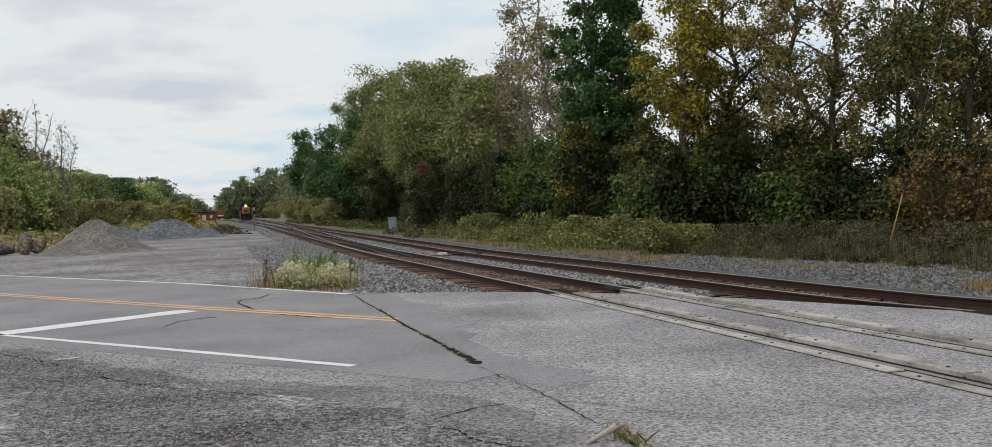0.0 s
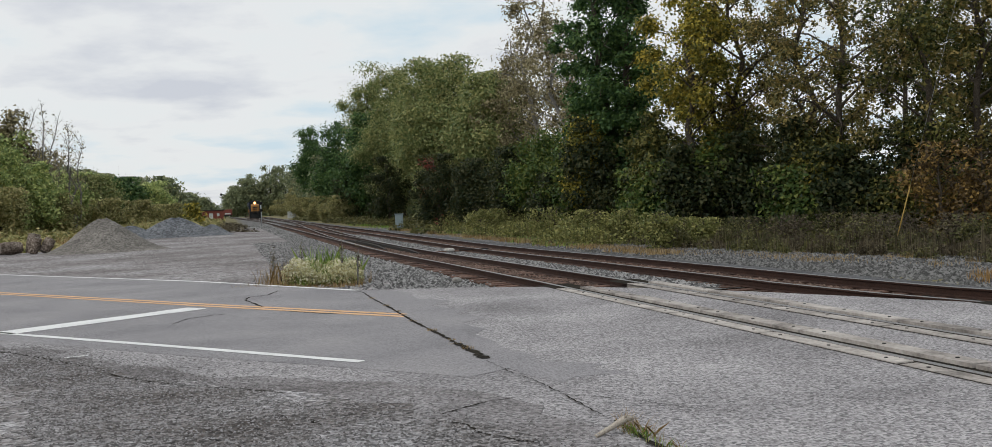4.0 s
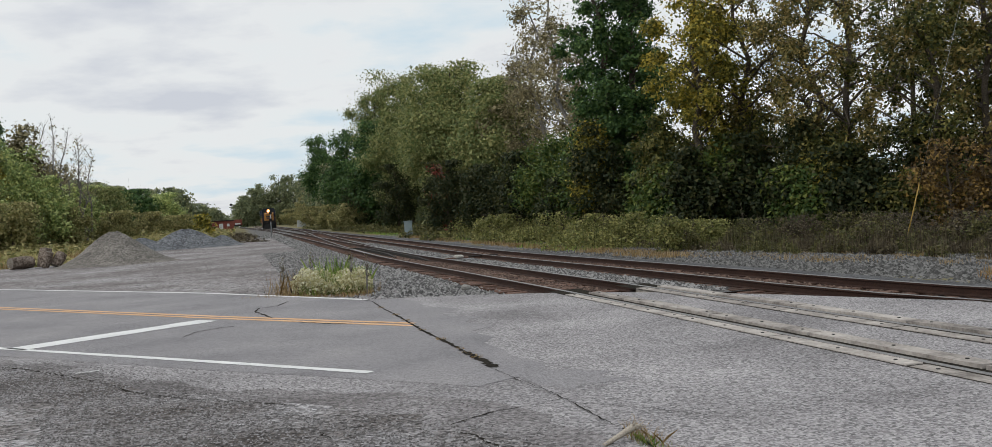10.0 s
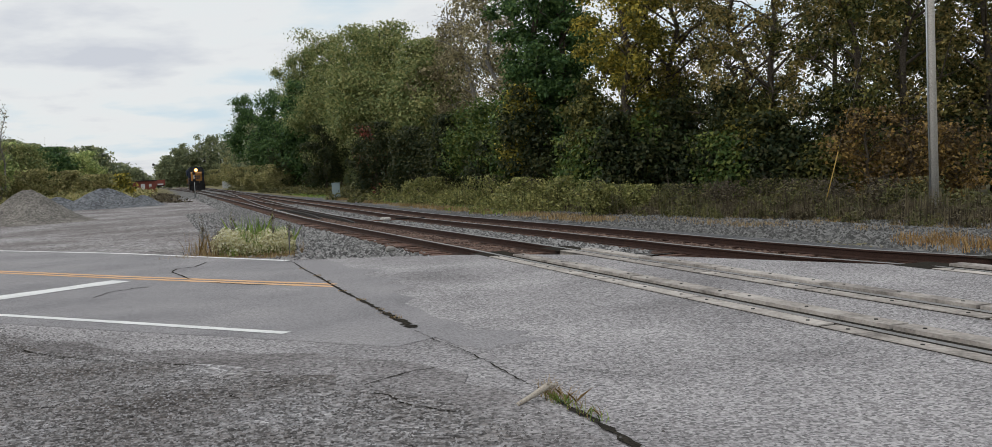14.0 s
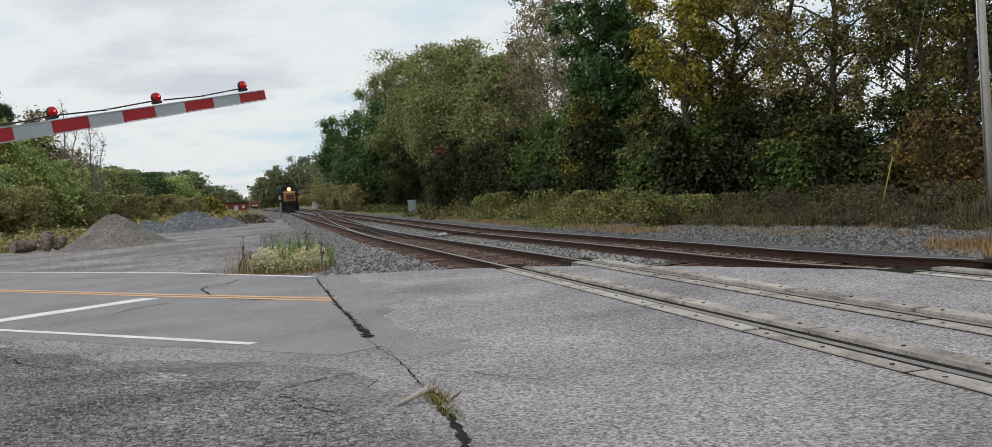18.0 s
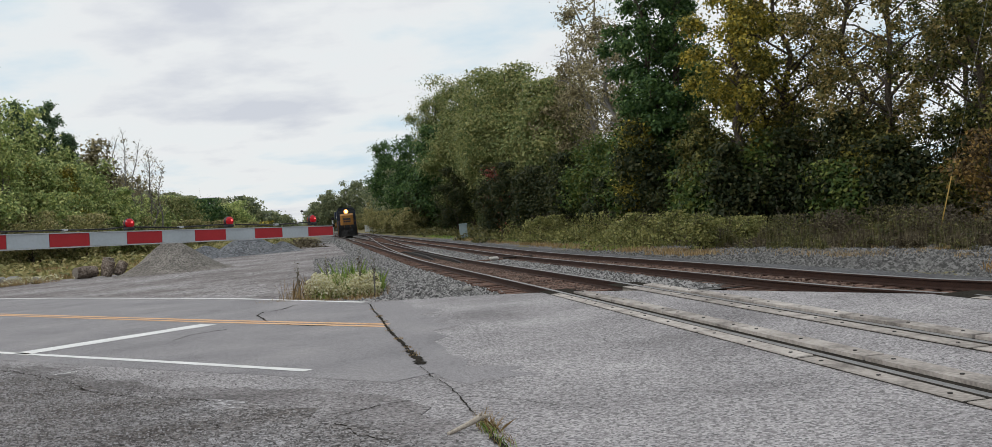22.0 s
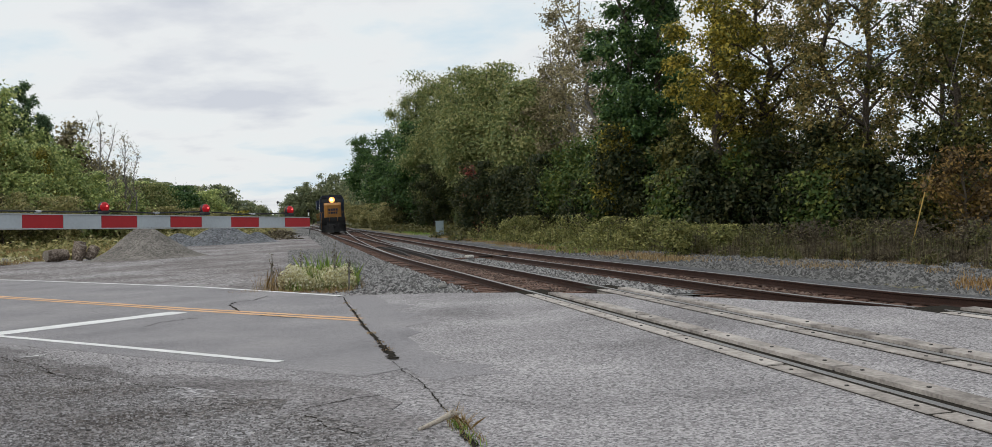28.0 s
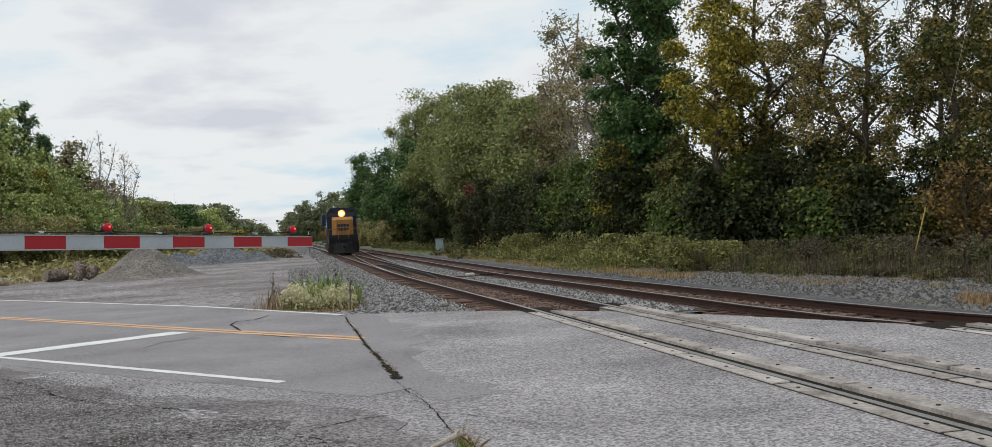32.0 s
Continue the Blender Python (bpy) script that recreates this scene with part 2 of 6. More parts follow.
L_BROWN = leaves("leaf_brown_grey", (0.055, 0.048, 0.026), (0.11, 0.095, 0.052), (0.19, 0.165, 0.095), bright=2.3)
L_RUST = leaves("leaf_rust", (0.045, 0.03, 0.014), (0.1, 0.065, 0.026), (0.24, 0.155, 0.045), bright=1.45)
L_RED = leaves("leaf_red", (0.06, 0.014, 0.01), (0.11, 0.025, 0.018), (0.16, 0.045, 0.03))
L_SPRUCE = leaves("leaf_blue_green", (0.024, 0.045, 0.022), (0.05, 0.082, 0.042), (0.09, 0.12, 0.058), bright=2.4)
L_BRUSH = leaves("brush_olive", (0.05, 0.055, 0.02), (0.10, 0.10, 0.035), (0.17, 0.155, 0.06), bright=1.08)
L_FIELD = leaves("field_brush", (0.07, 0.072, 0.028), (0.14, 0.135, 0.052), (0.23, 0.2, 0.095), bright=2.1)
L_GOLDEN = leaves("goldenrod", (0.08, 0.09, 0.026), (0.15, 0.155, 0.05), (0.23, 0.215, 0.075), bright=1.45)
L_DRY = leaves("dry_brush", (0.045, 0.036, 0.024), (0.09, 0.072, 0.045), (0.16, 0.135, 0.08), bright=1.15)
L_STRAW = leaves("straw_grass", (0.2, 0.13, 0.05), (0.32, 0.22, 0.10), (0.45, 0.34, 0.19), bright=1.1)
L_ORANGE = leaves("orange_grass", (0.2, 0.11, 0.035), (0.34, 0.2, 0.075), (0.46, 0.31, 0.14), bright=1.0)
L_BLADE = leaves("green_blades", (0.04, 0.07, 0.012), (0.09, 0.14, 0.025), (0.16, 0.21, 0.05), bright=2.3)
L_PETAL = leaves("white_petals", (0.45, 0.42, 0.22), (0.62, 0.58, 0.36), (0.75, 0.73, 0.56), bright=1.0)
# leaves of the far woods, paler and greyer: distance haze is in the colour
L_FAR = leaves("far_leaf_hazed", (0.055, 0.068, 0.038), (0.095, 0.112, 0.06), (0.15, 0.155, 0.082), bright=2.2)


# ---- mesh helpers ----
def mesh_of(name, bm, mat):
    me = bpy.data.meshes.new(name)
    bm.to_mesh(me)
    bm.free()
    if mat:
        me.materials.append(mat)
    return me


def part(name, bm, mat, parent=None, label=""):
    ob = new(name, mesh_of(name, bm, mat))
    if parent:
        ob.parent = parent
    if label:
        ob["label"] = label
    return ob


def empty(name, m=None):
    ob = new(name)
    if m is not None:
        ob.matrix_world = m
    return ob


def box(bm, x0, x1, y0, y1, z0, z1, bevel=0.0, m=None):
    """A box, its edges bevelled, added to bm."""
    vs = [bm.verts.new((x, y, z)) for x in (x0, x1) for y in (y0, y1) for z in (z0, z1)]
    fs = [bm.faces.new([vs[k] for k in q]) for q in ((0, 1, 3, 2), (4, 6, 7, 5), (0, 4, 5, 1), (2, 3, 7, 6), (0, 2, 6, 4), (1, 5, 7, 3))]
    if bevel:
        es = list({e for f in fs for e in f.edges})
        r = bmesh.ops.bevel(bm, geom=es, offset=bevel, segments=1, affect="EDGES")
        vs = list({v for f in r["faces"] for v in f.verts} | {v for v in vs if v.is_valid})
    if m is not None:
        bmesh.ops.transform(bm, matrix=m, verts=[v for v in vs if v.is_valid])
    return bm


def tube(bm, points, radii, sides=8, cap=True):
    """A tapered tube through points."""
    pts = [Vector(p) for p in points]
    rings = []
    for k, p in enumerate(pts):
        d = (pts[min(k + 1, len(pts) - 1)] - pts[max(k - 1, 0)]).normalized()
        a = d.orthogonal().normalized() if k == 0 else (rings_a - d * rings_a.dot(d)).normalized()
        rings_a = a
        b = d.cross(a)
        rings.append([bm.verts.new(p + radii[k] * (a * math.cos(2 * math.pi * j / sides) + b * math.sin(2 * math.pi * j / sides))) for j in range(sides)])
    for r0, r1 in zip(rings, rings[1:]):
        for j in range(sides):
            bm.faces.new((r0[j], r0[(j + 1) % sides], r1[(j + 1) % sides], r1[j])).smooth = True
    if cap:
        bm.faces.new(rings[0][::-1])
        bm.faces.new(rings[-1])
    return bm


def disc(bm, m, r, h, sides=20, r2=None):
    bmesh.ops.create_cone(bm, cap_ends=True, segments=sides, radius1=r, radius2=r if r2 is None else r2, depth=h, matrix=m)
    return bm


def sheet(name, outline, mat, z=0.0, thick=0.0, wobble=0.0, label="", kind="structure"):
    """A flat polygon with a skirt, its outline cut into short uneven pieces."""
    rng = random.Random(len(outline) * 7 + int(abs(outline[0][0]) * 10))
    pts = []
    for (x0, y0), (x1, y1) in zip(outline, outline[1:] + outline[:1]):
        n = max(1, int(math.hypot(x1 - x0, y1 - y0) / 0.35)) if wobble and math.hypot(x1 - x0, y1 - y0) < 30 else 1
        for k in range(n):
            u = k / n
            pts.append((x0 + (x1 - x0) * u + (rng.uniform(-wobble, wobble) if k else 0), y0 + (y1 - y0) * u + (rng.uniform(-wobble, wobble) if k else 0)))
    bm = bmesh.new()
    f = bm.faces.new([bm.verts.new((x, y, z)) for x, y in pts])
    if f.normal.z < 0 or sum((b[0] - a[0]) * (b[1] + a[1]) for a, b in zip(pts, pts[1:] + pts[:1])) > 0:
        f.normal_flip()
    if thick:
        r = bmesh.ops.extrude_face_region(bm, geom=[f])
        for v in [g for g in r["geom"] if isinstance(g, bmesh.types.BMVert)]:
            v.co.z -= thick
        bmesh.ops.recalc_face_normals(bm, faces=bm.faces)
    bmesh.ops.triangulate(bm, faces=[g for g in bm.faces if len(g.verts) > 4])
    ob = part(name, bm, mat)
    return tagged(ob, label, "", "", kind)


def cards(name, centres, sizes, mat, parent=None, upright=0.0, stretch=1.0, seed=1, face=None, sides=4):
    """Many small leaves as one mesh, rhombic or three-cornered. upright: 0 any way, 1 standing blades."""
    rng = np.random.default_rng(seed)
    c = np.asarray(centres, float)
    n = len(c)
    sz = np.broadcast_to(np.asarray(sizes, float), (n,))
    a = rng.normal(size=(n, 3))
    if face is not None:
        a = np.cross(face, a)
    if upright:
        a = a * (1 - upright) + np.array([0, 0, 1.0])
    a /= np.linalg.norm(a, axis=1, keepdims=True)
    b = np.cross(a, rng.normal(size=(n, 3)) if face is None else face)
    b /= np.linalg.norm(b, axis=1, keepdims=True)
    a, b = a * sz[:, None] * 0.62 * stretch, b * sz[:, None] * 0.42
    v = (np.stack([c - a, c + b, c + a, c - b], 1) if sides == 4 else np.stack([c - a * 1.15, c + a * 0.75 + b * 1.15, c + a * 0.75 - b * 1.15], 1)).reshape(-1, 3)
    me = bpy.data.meshes.new(name)
    me.vertices.add(sides * n)
    me.vertices.foreach_set("co", v.ravel().astype(np.float32))
    me.loops.add(sides * n)
    me.loops.foreach_set("vertex_index", np.arange(sides * n, dtype=np.int32))
    me.polygons.add(n)
    me.polygons.foreach_set("loop_start", np.arange(0, sides * n, sides, dtype=np.int32))
    me.update()
    me.materials.append(mat)
    ob = new(name, me)
    if parent:
        ob.parent = parent
    return ob


# ---- ground ----
def ground_z(x, y):
    s, o = so(x, y)
    z = top(s) - 0.42
    z += 0.27 * step(5.5, 3.5, o) - 0.25 * step(15.5, 22, o) * step(5, 20, s)
    z += 1.2 * step(30, 70, o) + 0.9 * step(-20, -60, o)
    far = step(300, 1500, math.hypot(x, y))
    return z * (1 - far) - 2.5 * far + 0.04 * noise.noise((x * 0.3, y * 0.3, 0))


def build_ground():
    bm = bmesh.new()
    def axis(lo, hi, fine0, fine1):
        v = [lo, lo * 0.6, lo * 0.35, lo * 0.2]
        v += list(np.linspace(fine0, fine1, 60))
        v += [hi * 0.2, hi * 0.35, hi * 0.6, hi]
        return sorted(set(v))
    xs, ys = axis(-2500, 2500, -140, 90), axis(-2500, 3200, -60, 320)
    grid = [[bm.verts.new((x, y, ground_z(x, y))) for x in xs] for y in ys]
    for r0, r1 in zip(grid, grid[1:]):
        for k in range(len(xs) - 1):
            bm.faces.new((r0[k], r0[k + 1], r1[k + 1], r1[k])).smooth = True
    tagged(part("ground", bm, M_EARTH), "dry grass and bare earth ground", "ground", "", "structure")


build_ground()

ROAD_DIR = Vector((0.837, -0.547))
CRACK = [(-4.06, 21.2), (-3.72, 20.7), (-3.2, 19.3), (-2.6, 17.85), (-2.25, 16.95), (-1.72, 15.55), (-1.25, 14.45), (-0.86, 13.5), (-0.55, 12.75), (-0.22, 11.95), (0.05, 11.4), (0.35, 10.85), (0.75, 9.85), (1.1, 8.8), (1.45, 7.6), (1.75, 6.6)]
FAR_EDGE = [(-4.06, 21.25), (-1.82, 21.09), (0.1, 20.6), (2.35, 19.4), (3.4, 18.5), (5.04, 16.95), (6.5, 15.5), (7.6, 13.2)]

# the worn apron of the crossing, right of the crack, and its run on over the rails
sheet("crossing_apron", [(-12, 16.8), (-4.3, 21.4)] + FAR_EDGE + [(20, -12), (40, -40), (-40, -40), (-40, 10)], M_APRON, 0.0, 0.3, 0.03, "worn light grey asphalt of the level crossing", "structure")
# the newer road surface up to the crack
sheet("road", [(-120, 96.5), (-18.6, 32.2), (-9.4, 25.9)] + CRACK[:11] + [(-0.3, 10.95), (-1.4, 11.55), (-4.1, 12.9), (-7.8, 14.9), (-20, 22.2), (-120, 85)], M_ROAD, 0.006, 0.25, 0.015, "smooth grey asphalt road with painted lines", "structure")
sheet("gravel_shoulder", [(-120, 83), (-20, 21.9), (-7.9, 14.45), (-6.6, 13.6), (-5.3, 12.7), (-4.3, 11.9), (-3.4, 11.25), (-2.2, 10.55), (-1.3, 10.15), (-0.6, 9.75), (-0.1, 9.1), (0.45, 8.65), (0.75, 8.1), (1.15, 7.2), (1.35, 6.0), (1.2, 4.0), (0.4, 0.0), (-2, -30), (-120, -30)], M_GRIT, 0.012, 0.2, 0.16, "broken asphalt and loose gravel road shoulder", "structure")

sheet("crumbled_edge", [(-7.9, 14.6), (-5.3, 12.9), (-3.4, 11.6), (-2.2, 11.1), (-1.0, 10.8), (0.1, 10.0), (0.8, 9.0), (1.3, 7.9), (1.75, 6.4), (1.6, 4.0), (0.8, 0.0), (-2, -20), (-60, -20), (-20, 21.8)], M_EDGE, 0.0085, 0.1, 0.28, "crumbling edge of the worn asphalt", "structure")
# the smooth surface laps raggedly over the worn apron past the crack
sheet("road_patch", CRACK[:11] + [(0.3, 10.95), (0.62, 10.6), (0.7, 10.85), (1.25, 11.02), (0.85, 11.3), (1.0, 11.5), (0.3, 11.75), (0.25, 12.2), (-0.1, 12.7), (-0.3, 13.3), (-0.62, 14.0), (-0.55, 14.5), (-0.95, 15.2), (-0.7, 15.8), (-1.2, 16.3), (-1.0, 17.0), (-1.8, 17.6), (-1.6, 18.4), (-2.3, 19.0), (-2.6, 20.2), (-3.3, 21.0)], M_ROAD, 0.0035, 0.02, 0.1, "smooth grey road surface lapping over the apron", "structure")


def build_lot():
    """The lot: a sheet between the road's far edge and the rough ground, rising gently with the track."""
    bm = bmesh.new()
    cols = [-22 + 27.2 * k / 26 for k in range(27)]
    grid = []
    for o in cols:
        lo = 21.1 - 1.59 * (o - 4.1) - 0.6
        hi = max(lo + 0.5, 66 + 46 * step(-9.0, -5.0, o) + 1.5 * noise.noise((o, 3, 0)))
        col = []
        for k in range(31):
            s = lo + (hi - lo) * k / 30
            col.append(bm.verts.new(at(s, o, (top(s) - 0.06) * step(0, 4, s - lo) - 0.03)))
        grid.append(col)
    for c0, c1 in zip(grid, grid[1:]):
        for k in range(30):
            bm.faces.new((c0[k], c1[k], c1[k + 1], c0[k + 1])).smooth = True
    bmesh.ops.recalc_face_normals(bm, faces=bm.faces)
    if sum(f.normal.z for f in bm.faces) < 0:
        bmesh.ops.reverse_faces(bm, faces=bm.faces)
    tagged(part("gravel_lot", bm, M_LOT), "grey gravel lot with worn asphalt", "lot", "", "structure")


build_lot()


def stripe(name, pts, width, mat, label, z=0.0105):
    """A painted line through points, its ends and edges a little worn."""
    rng = random.Random(3)
    bm = bmesh.new()
    left, right = [], []
    for (x0, y0), (x1, y1) in zip(pts, pts[1:]):
        d = Vector((x1 - x0, y1 - y0))
        n = max(2, int(d.length / 0.4)) if d.length < 40 else 4
        p = Vector((-d.y, d.x)).normalized()
        for k in range(n + 1):
            c = Vector((x0, y0)) + d * (k / n)
            w = width / 2 * rng.uniform(0.86, 1.06)
            left.append(bm.verts.new((*(c + p * w), z)))
            right.append(bm.verts.new((*(c - p * w), z)))
    for k in range(len(left) - 1):
        if (left[k].co - left[k + 1].co).length > 1e-4:
            bm.faces.new((left[k], right[k], right[k + 1], left[k + 1]))
    return tagged(part(name, bm, mat), label, "road marking", "", "structure")


stripe("edge_line", [(-100, 84), (-18.3, 31.75), (-9.2, 25.5), (-3.95, 21.15)], 0.14, M_WHITE, "worn white painted edge line")
stripe("edge_line", [(-60, 44.5), (-7.8, 15.45), (-4.18, 13.47), (-1.6, 12.02)], 0.14, M_WHITE, "white painted edge line ending at the crack")
stripe("centre_line", [(-70, 61), (-12.88, 23.25), (-6.39, 18.95), (-1.95, 16.15)], 0.135, M_YELLOW, "faded yellow double centre line")
stripe("centre_line", [(-70, 61.26), (-12.76, 23.45), (-6.27, 19.15), (-2.0, 16.45)], 0.135, M_YELLOW, "faded yellow double centre line")
stripe("stop_line", [(-8.0, 15.55), (-6.2, 18.5)], 0.6, M_WHITE, "broad white painted stop line")


def crack(name, pts, w0, w1, label, z=0.011):
    rng = random.Random(len(pts))
    bm = bmesh.new()
    rows = []
    total = len(pts) - 1
    for i in range(total):
        a, b = Vector(pts[i]), Vector(pts[i + 1])
        n = max(2, int((b - a).length / 0.07))
        for k in range(n):
            u = (i + k / n) / total
            c = a.lerp(b, k / n)
            d = (b - a).normalized()
            p = Vector((-d.y, d.x))
            w = (w0 + (w1 - w0) * u) * rng.uniform(0.1, 1.6) + (0.003 if w0 > 0.004 else 0.0012)
            c = c + p * rng.uniform(-0.014, 0.014) * (1 + 8 * w0)
            rows.append((bm.verts.new((*(c + p * w), z)), bm.verts.new((*(c - p * w), z))))
    for r0, r1 in zip(rows, rows[1:]):
        bm.faces.new((r0[0], r0[1], r1[1], r1[0]))
    return tagged(part(name, bm, M_CRACK), label, "crack", "", "structure")


crack("crack", CRACK[:8], 0.01, 0.024, "long open crack across the asphalt, dark with dirt")
crack("crack", CRACK[7:10], 0.026, 0.055, "long open crack across the asphalt, dark with dirt")
TAIL = [(-0.22, 11.87), (0.06, 11.22), (0.31, 10.78), (0.48, 10.39), (0.64, 10.01), (0.85, 9.43), (1.04, 9.02), (1.12, 8.78), (1.27, 8.35), (1.4, 8.06), (1.6, 7.4), (1.8, 6.4)]
crack("crack", TAIL[:7], 0.003, 0.006, "thin crack in the asphalt with weeds")
crack("crack", TAIL[6:], 0.012, 0.03, "open weedy end of the crack in the asphalt")
crack("crack", [(0.52, 10.16), (0.37, 9.99), (0.19, 9.88), (0.02, 9.78), (-0.18, 9.51), (-0.32, 9.26)], 0.004, 0.008, "fine crack in the worn asphalt", 0.014)
crack("crack", [(0.64, 10.01), (0.95, 9.91), (1.35, 9.66), (1.67, 9.38), (1.98, 9.21)], 0.003, 0.002, "fine crack in the worn asphalt", 0.005)
crack("crack", [(2.63, 11.23), (2.99, 11.3), (3.29, 11.11), (3.69, 11.32)], 0.002, 0.002, "fine crack in the worn asphalt", 0.005)
crack("crack", [(-0.21, 9.05), (-0.05, 8.93), (0.14, 8.63), (0.38, 8.46), (0.6, 8.32)], 0.005, 0.01, "ragged break in the crumbled asphalt", 0.017)
crack("crack", [(-1.32, 9.23), (-1.21, 9.05), (-1.1, 8.98)], 0.012, 0.01, "small ragged hole in the crumbled asphalt", 0.017)
crack("crack", [(-5.79, 21.66), (-5.68, 20.68), (-5.95, 20.4), (-5.77, 19.73), (-5.27, 18.89), (-4.89, 18.25)], 0.016, 0.018, "thin dark crack in the road")
crack("crack", [(-5.57, 16.04), (-5.63, 16.76), (-5.38, 17.2), (-5.13, 17.3)], 0.006, 0.014, "thin dark crack in the road")
crack("crack", [(-4.33, 17.59), (-3.44, 16.95), (-2.73, 16.82), (-2.2, 16.7)], 0.012, 0.008, "thin dark crack in the road")
crack("crack", [(-9, 14.75), (-6.86, 13.61), (-6.28, 13.25), (-5.56, 12.73), (-4.98, 12.28), (-4.61, 12.02)], 0.018, 0.02, "ragged broken edge of the asphalt", 0.016)
crack("crack", [(-4.61, 12.02), (-4.05, 11.43), (-3.59, 11.12), (-3.05, 10.81), (-2.47, 10.61), (-1.81, 10.28)], 0.012, 0.004, "ragged broken edge of the asphalt", 0.016)
stripe("paint_remnant", [(-5.42, 12.8), (-5.2, 12.98)], 0.07, M_WHITE, "short worn scrap of white road paint", 0.019)


# ---- tracks ----
def ballast_bed(name, mid, lo, hi, z0, w, mat, label):
    bm = bmesh.new()
    ss = [lo + (hi - lo) * (k / 90) ** 2 for k in range(91)]
    rows = []
    for s in ss:
        z = top(s) + z0
        rows.append([bm.verts.new(at(s, mid(s) + o, z + dz + 0.02 * noise.noise((s, o * 3, 1)))) for o, dz in ((-w - 0.9, -0.42), (-w, 0), (-w / 2, 0.01), (0, 0.0), (w / 2, 0.01), (w, 0), (w + 0.9, -0.42))])
    for r0, r1 in zip(rows, rows[1:]):
        for k in range(6):
            bm.faces.new((r0[k], r0[k + 1], r1[k + 1], r1[k])).smooth = True
    bmesh.ops.recalc_face_normals(bm, faces=bm.faces)
    return tagged(part(name, bm, mat), label, "track bed", "", "structure")


RAIL = [(-0.07, -0.17), (0.07, -0.17), (0.07, -0.155), (0.012, -0.135), (0.012, -0.045), (0.036, -0.035), (0.036, -0.006), (0.028, 0.0), (-0.028, 0.0), (-0.036, -0.006), (-0.036, -0.035), (-0.012, -0.045), (-0.012, -0.135), (-0.07, -0.155)]


def rail_mesh(bm, mid, side, lo, hi, drop):
    n = max(8, int((hi - lo) / 3))
    ss = [lo + (hi - lo) * k / n for k in range(n + 1)]
    rows = [[bm.verts.new(at(s, mid(s) + side + o, top(s) - drop * step(11, 17, s) + z)) for o, z in RAIL] for s in ss]
    for r0, r1 in zip(rows, rows[1:]):
        for k in range(len(RAIL)):
            f = bm.faces.new((r0[k], r0[(k + 1) % len(RAIL)], r1[(k + 1) % len(RAIL)], r1[k]))
            f.material_index = 1 if k in (6, 7, 8) else 0
    bmesh.ops.recalc_face_normals(bm, faces=bm.faces)


def track(name, mid, lo, hi, drop, label):
    t = empty(name)
    tagged(t, label, "railway track")
    for side in (-GAUGE / 2, GAUGE / 2):
        bm = bmesh.new()
        rail_mesh(bm, mid, side, lo, hi, drop)
        ob = part("rail", bm, M_RUST, t, "rusty steel rail with a worn head")
        ob.data.materials.append(M_RAILTOP)
    return t


T_NEAR = track("railway_track", lambda s: NEAR, -30, 420, 0.0, "rusty main track running out of the level crossing")
T_FAR = track("railway_track", lambda s: FAR, -30, 420, 0.1, "rusty second main track on brown ties")
T_SIDE = track("railway_track", crossover, 41, 186, 0.004, "rusty crossover track between the two main tracks")
T_BRANCH = track("railway_track", branch, 146, 420, 0.006, "distant branch track curving away")
ballast_bed("track_bed", lambda s: NEAR, 19.4, 420, -0.235, 1.35, M_RUSTBED, "rust-stained ballast under the track")
ballast_bed("track_bed", lambda s: FAR, 13.0, 420, -0.335, 1.35, M_RUSTBED, "rust-stained ballast under the second track")
ballast_bed("track_bed", lambda s: (NEAR + FAR) / 2, 19.0, 420, -0.28, 1.3, M_BALLAST, "grey ballast between the tracks")
ballast_bed("track_bed", lambda s: NEAR - 3.2, 21.0, 420, -0.23, 2.1, M_BALLAST, "grey ballast shoulder")
ballast_bed("track_bed", branch, 140, 420, -0.21, 1.6, M_BALLAST, "grey ballast under the branch track")
ballast_bed("track_bed", lambda s: FAR + 2.1, 8, 420, -0.36, 1.0, M_CINDER, "dark grey cinder shoulder")
ballast_bed("track_bed", lambda s: FAR + 5.7, 4, 110, -0.46, 2.9, M_BALLAST, "blue-grey gravel beside the cinder")


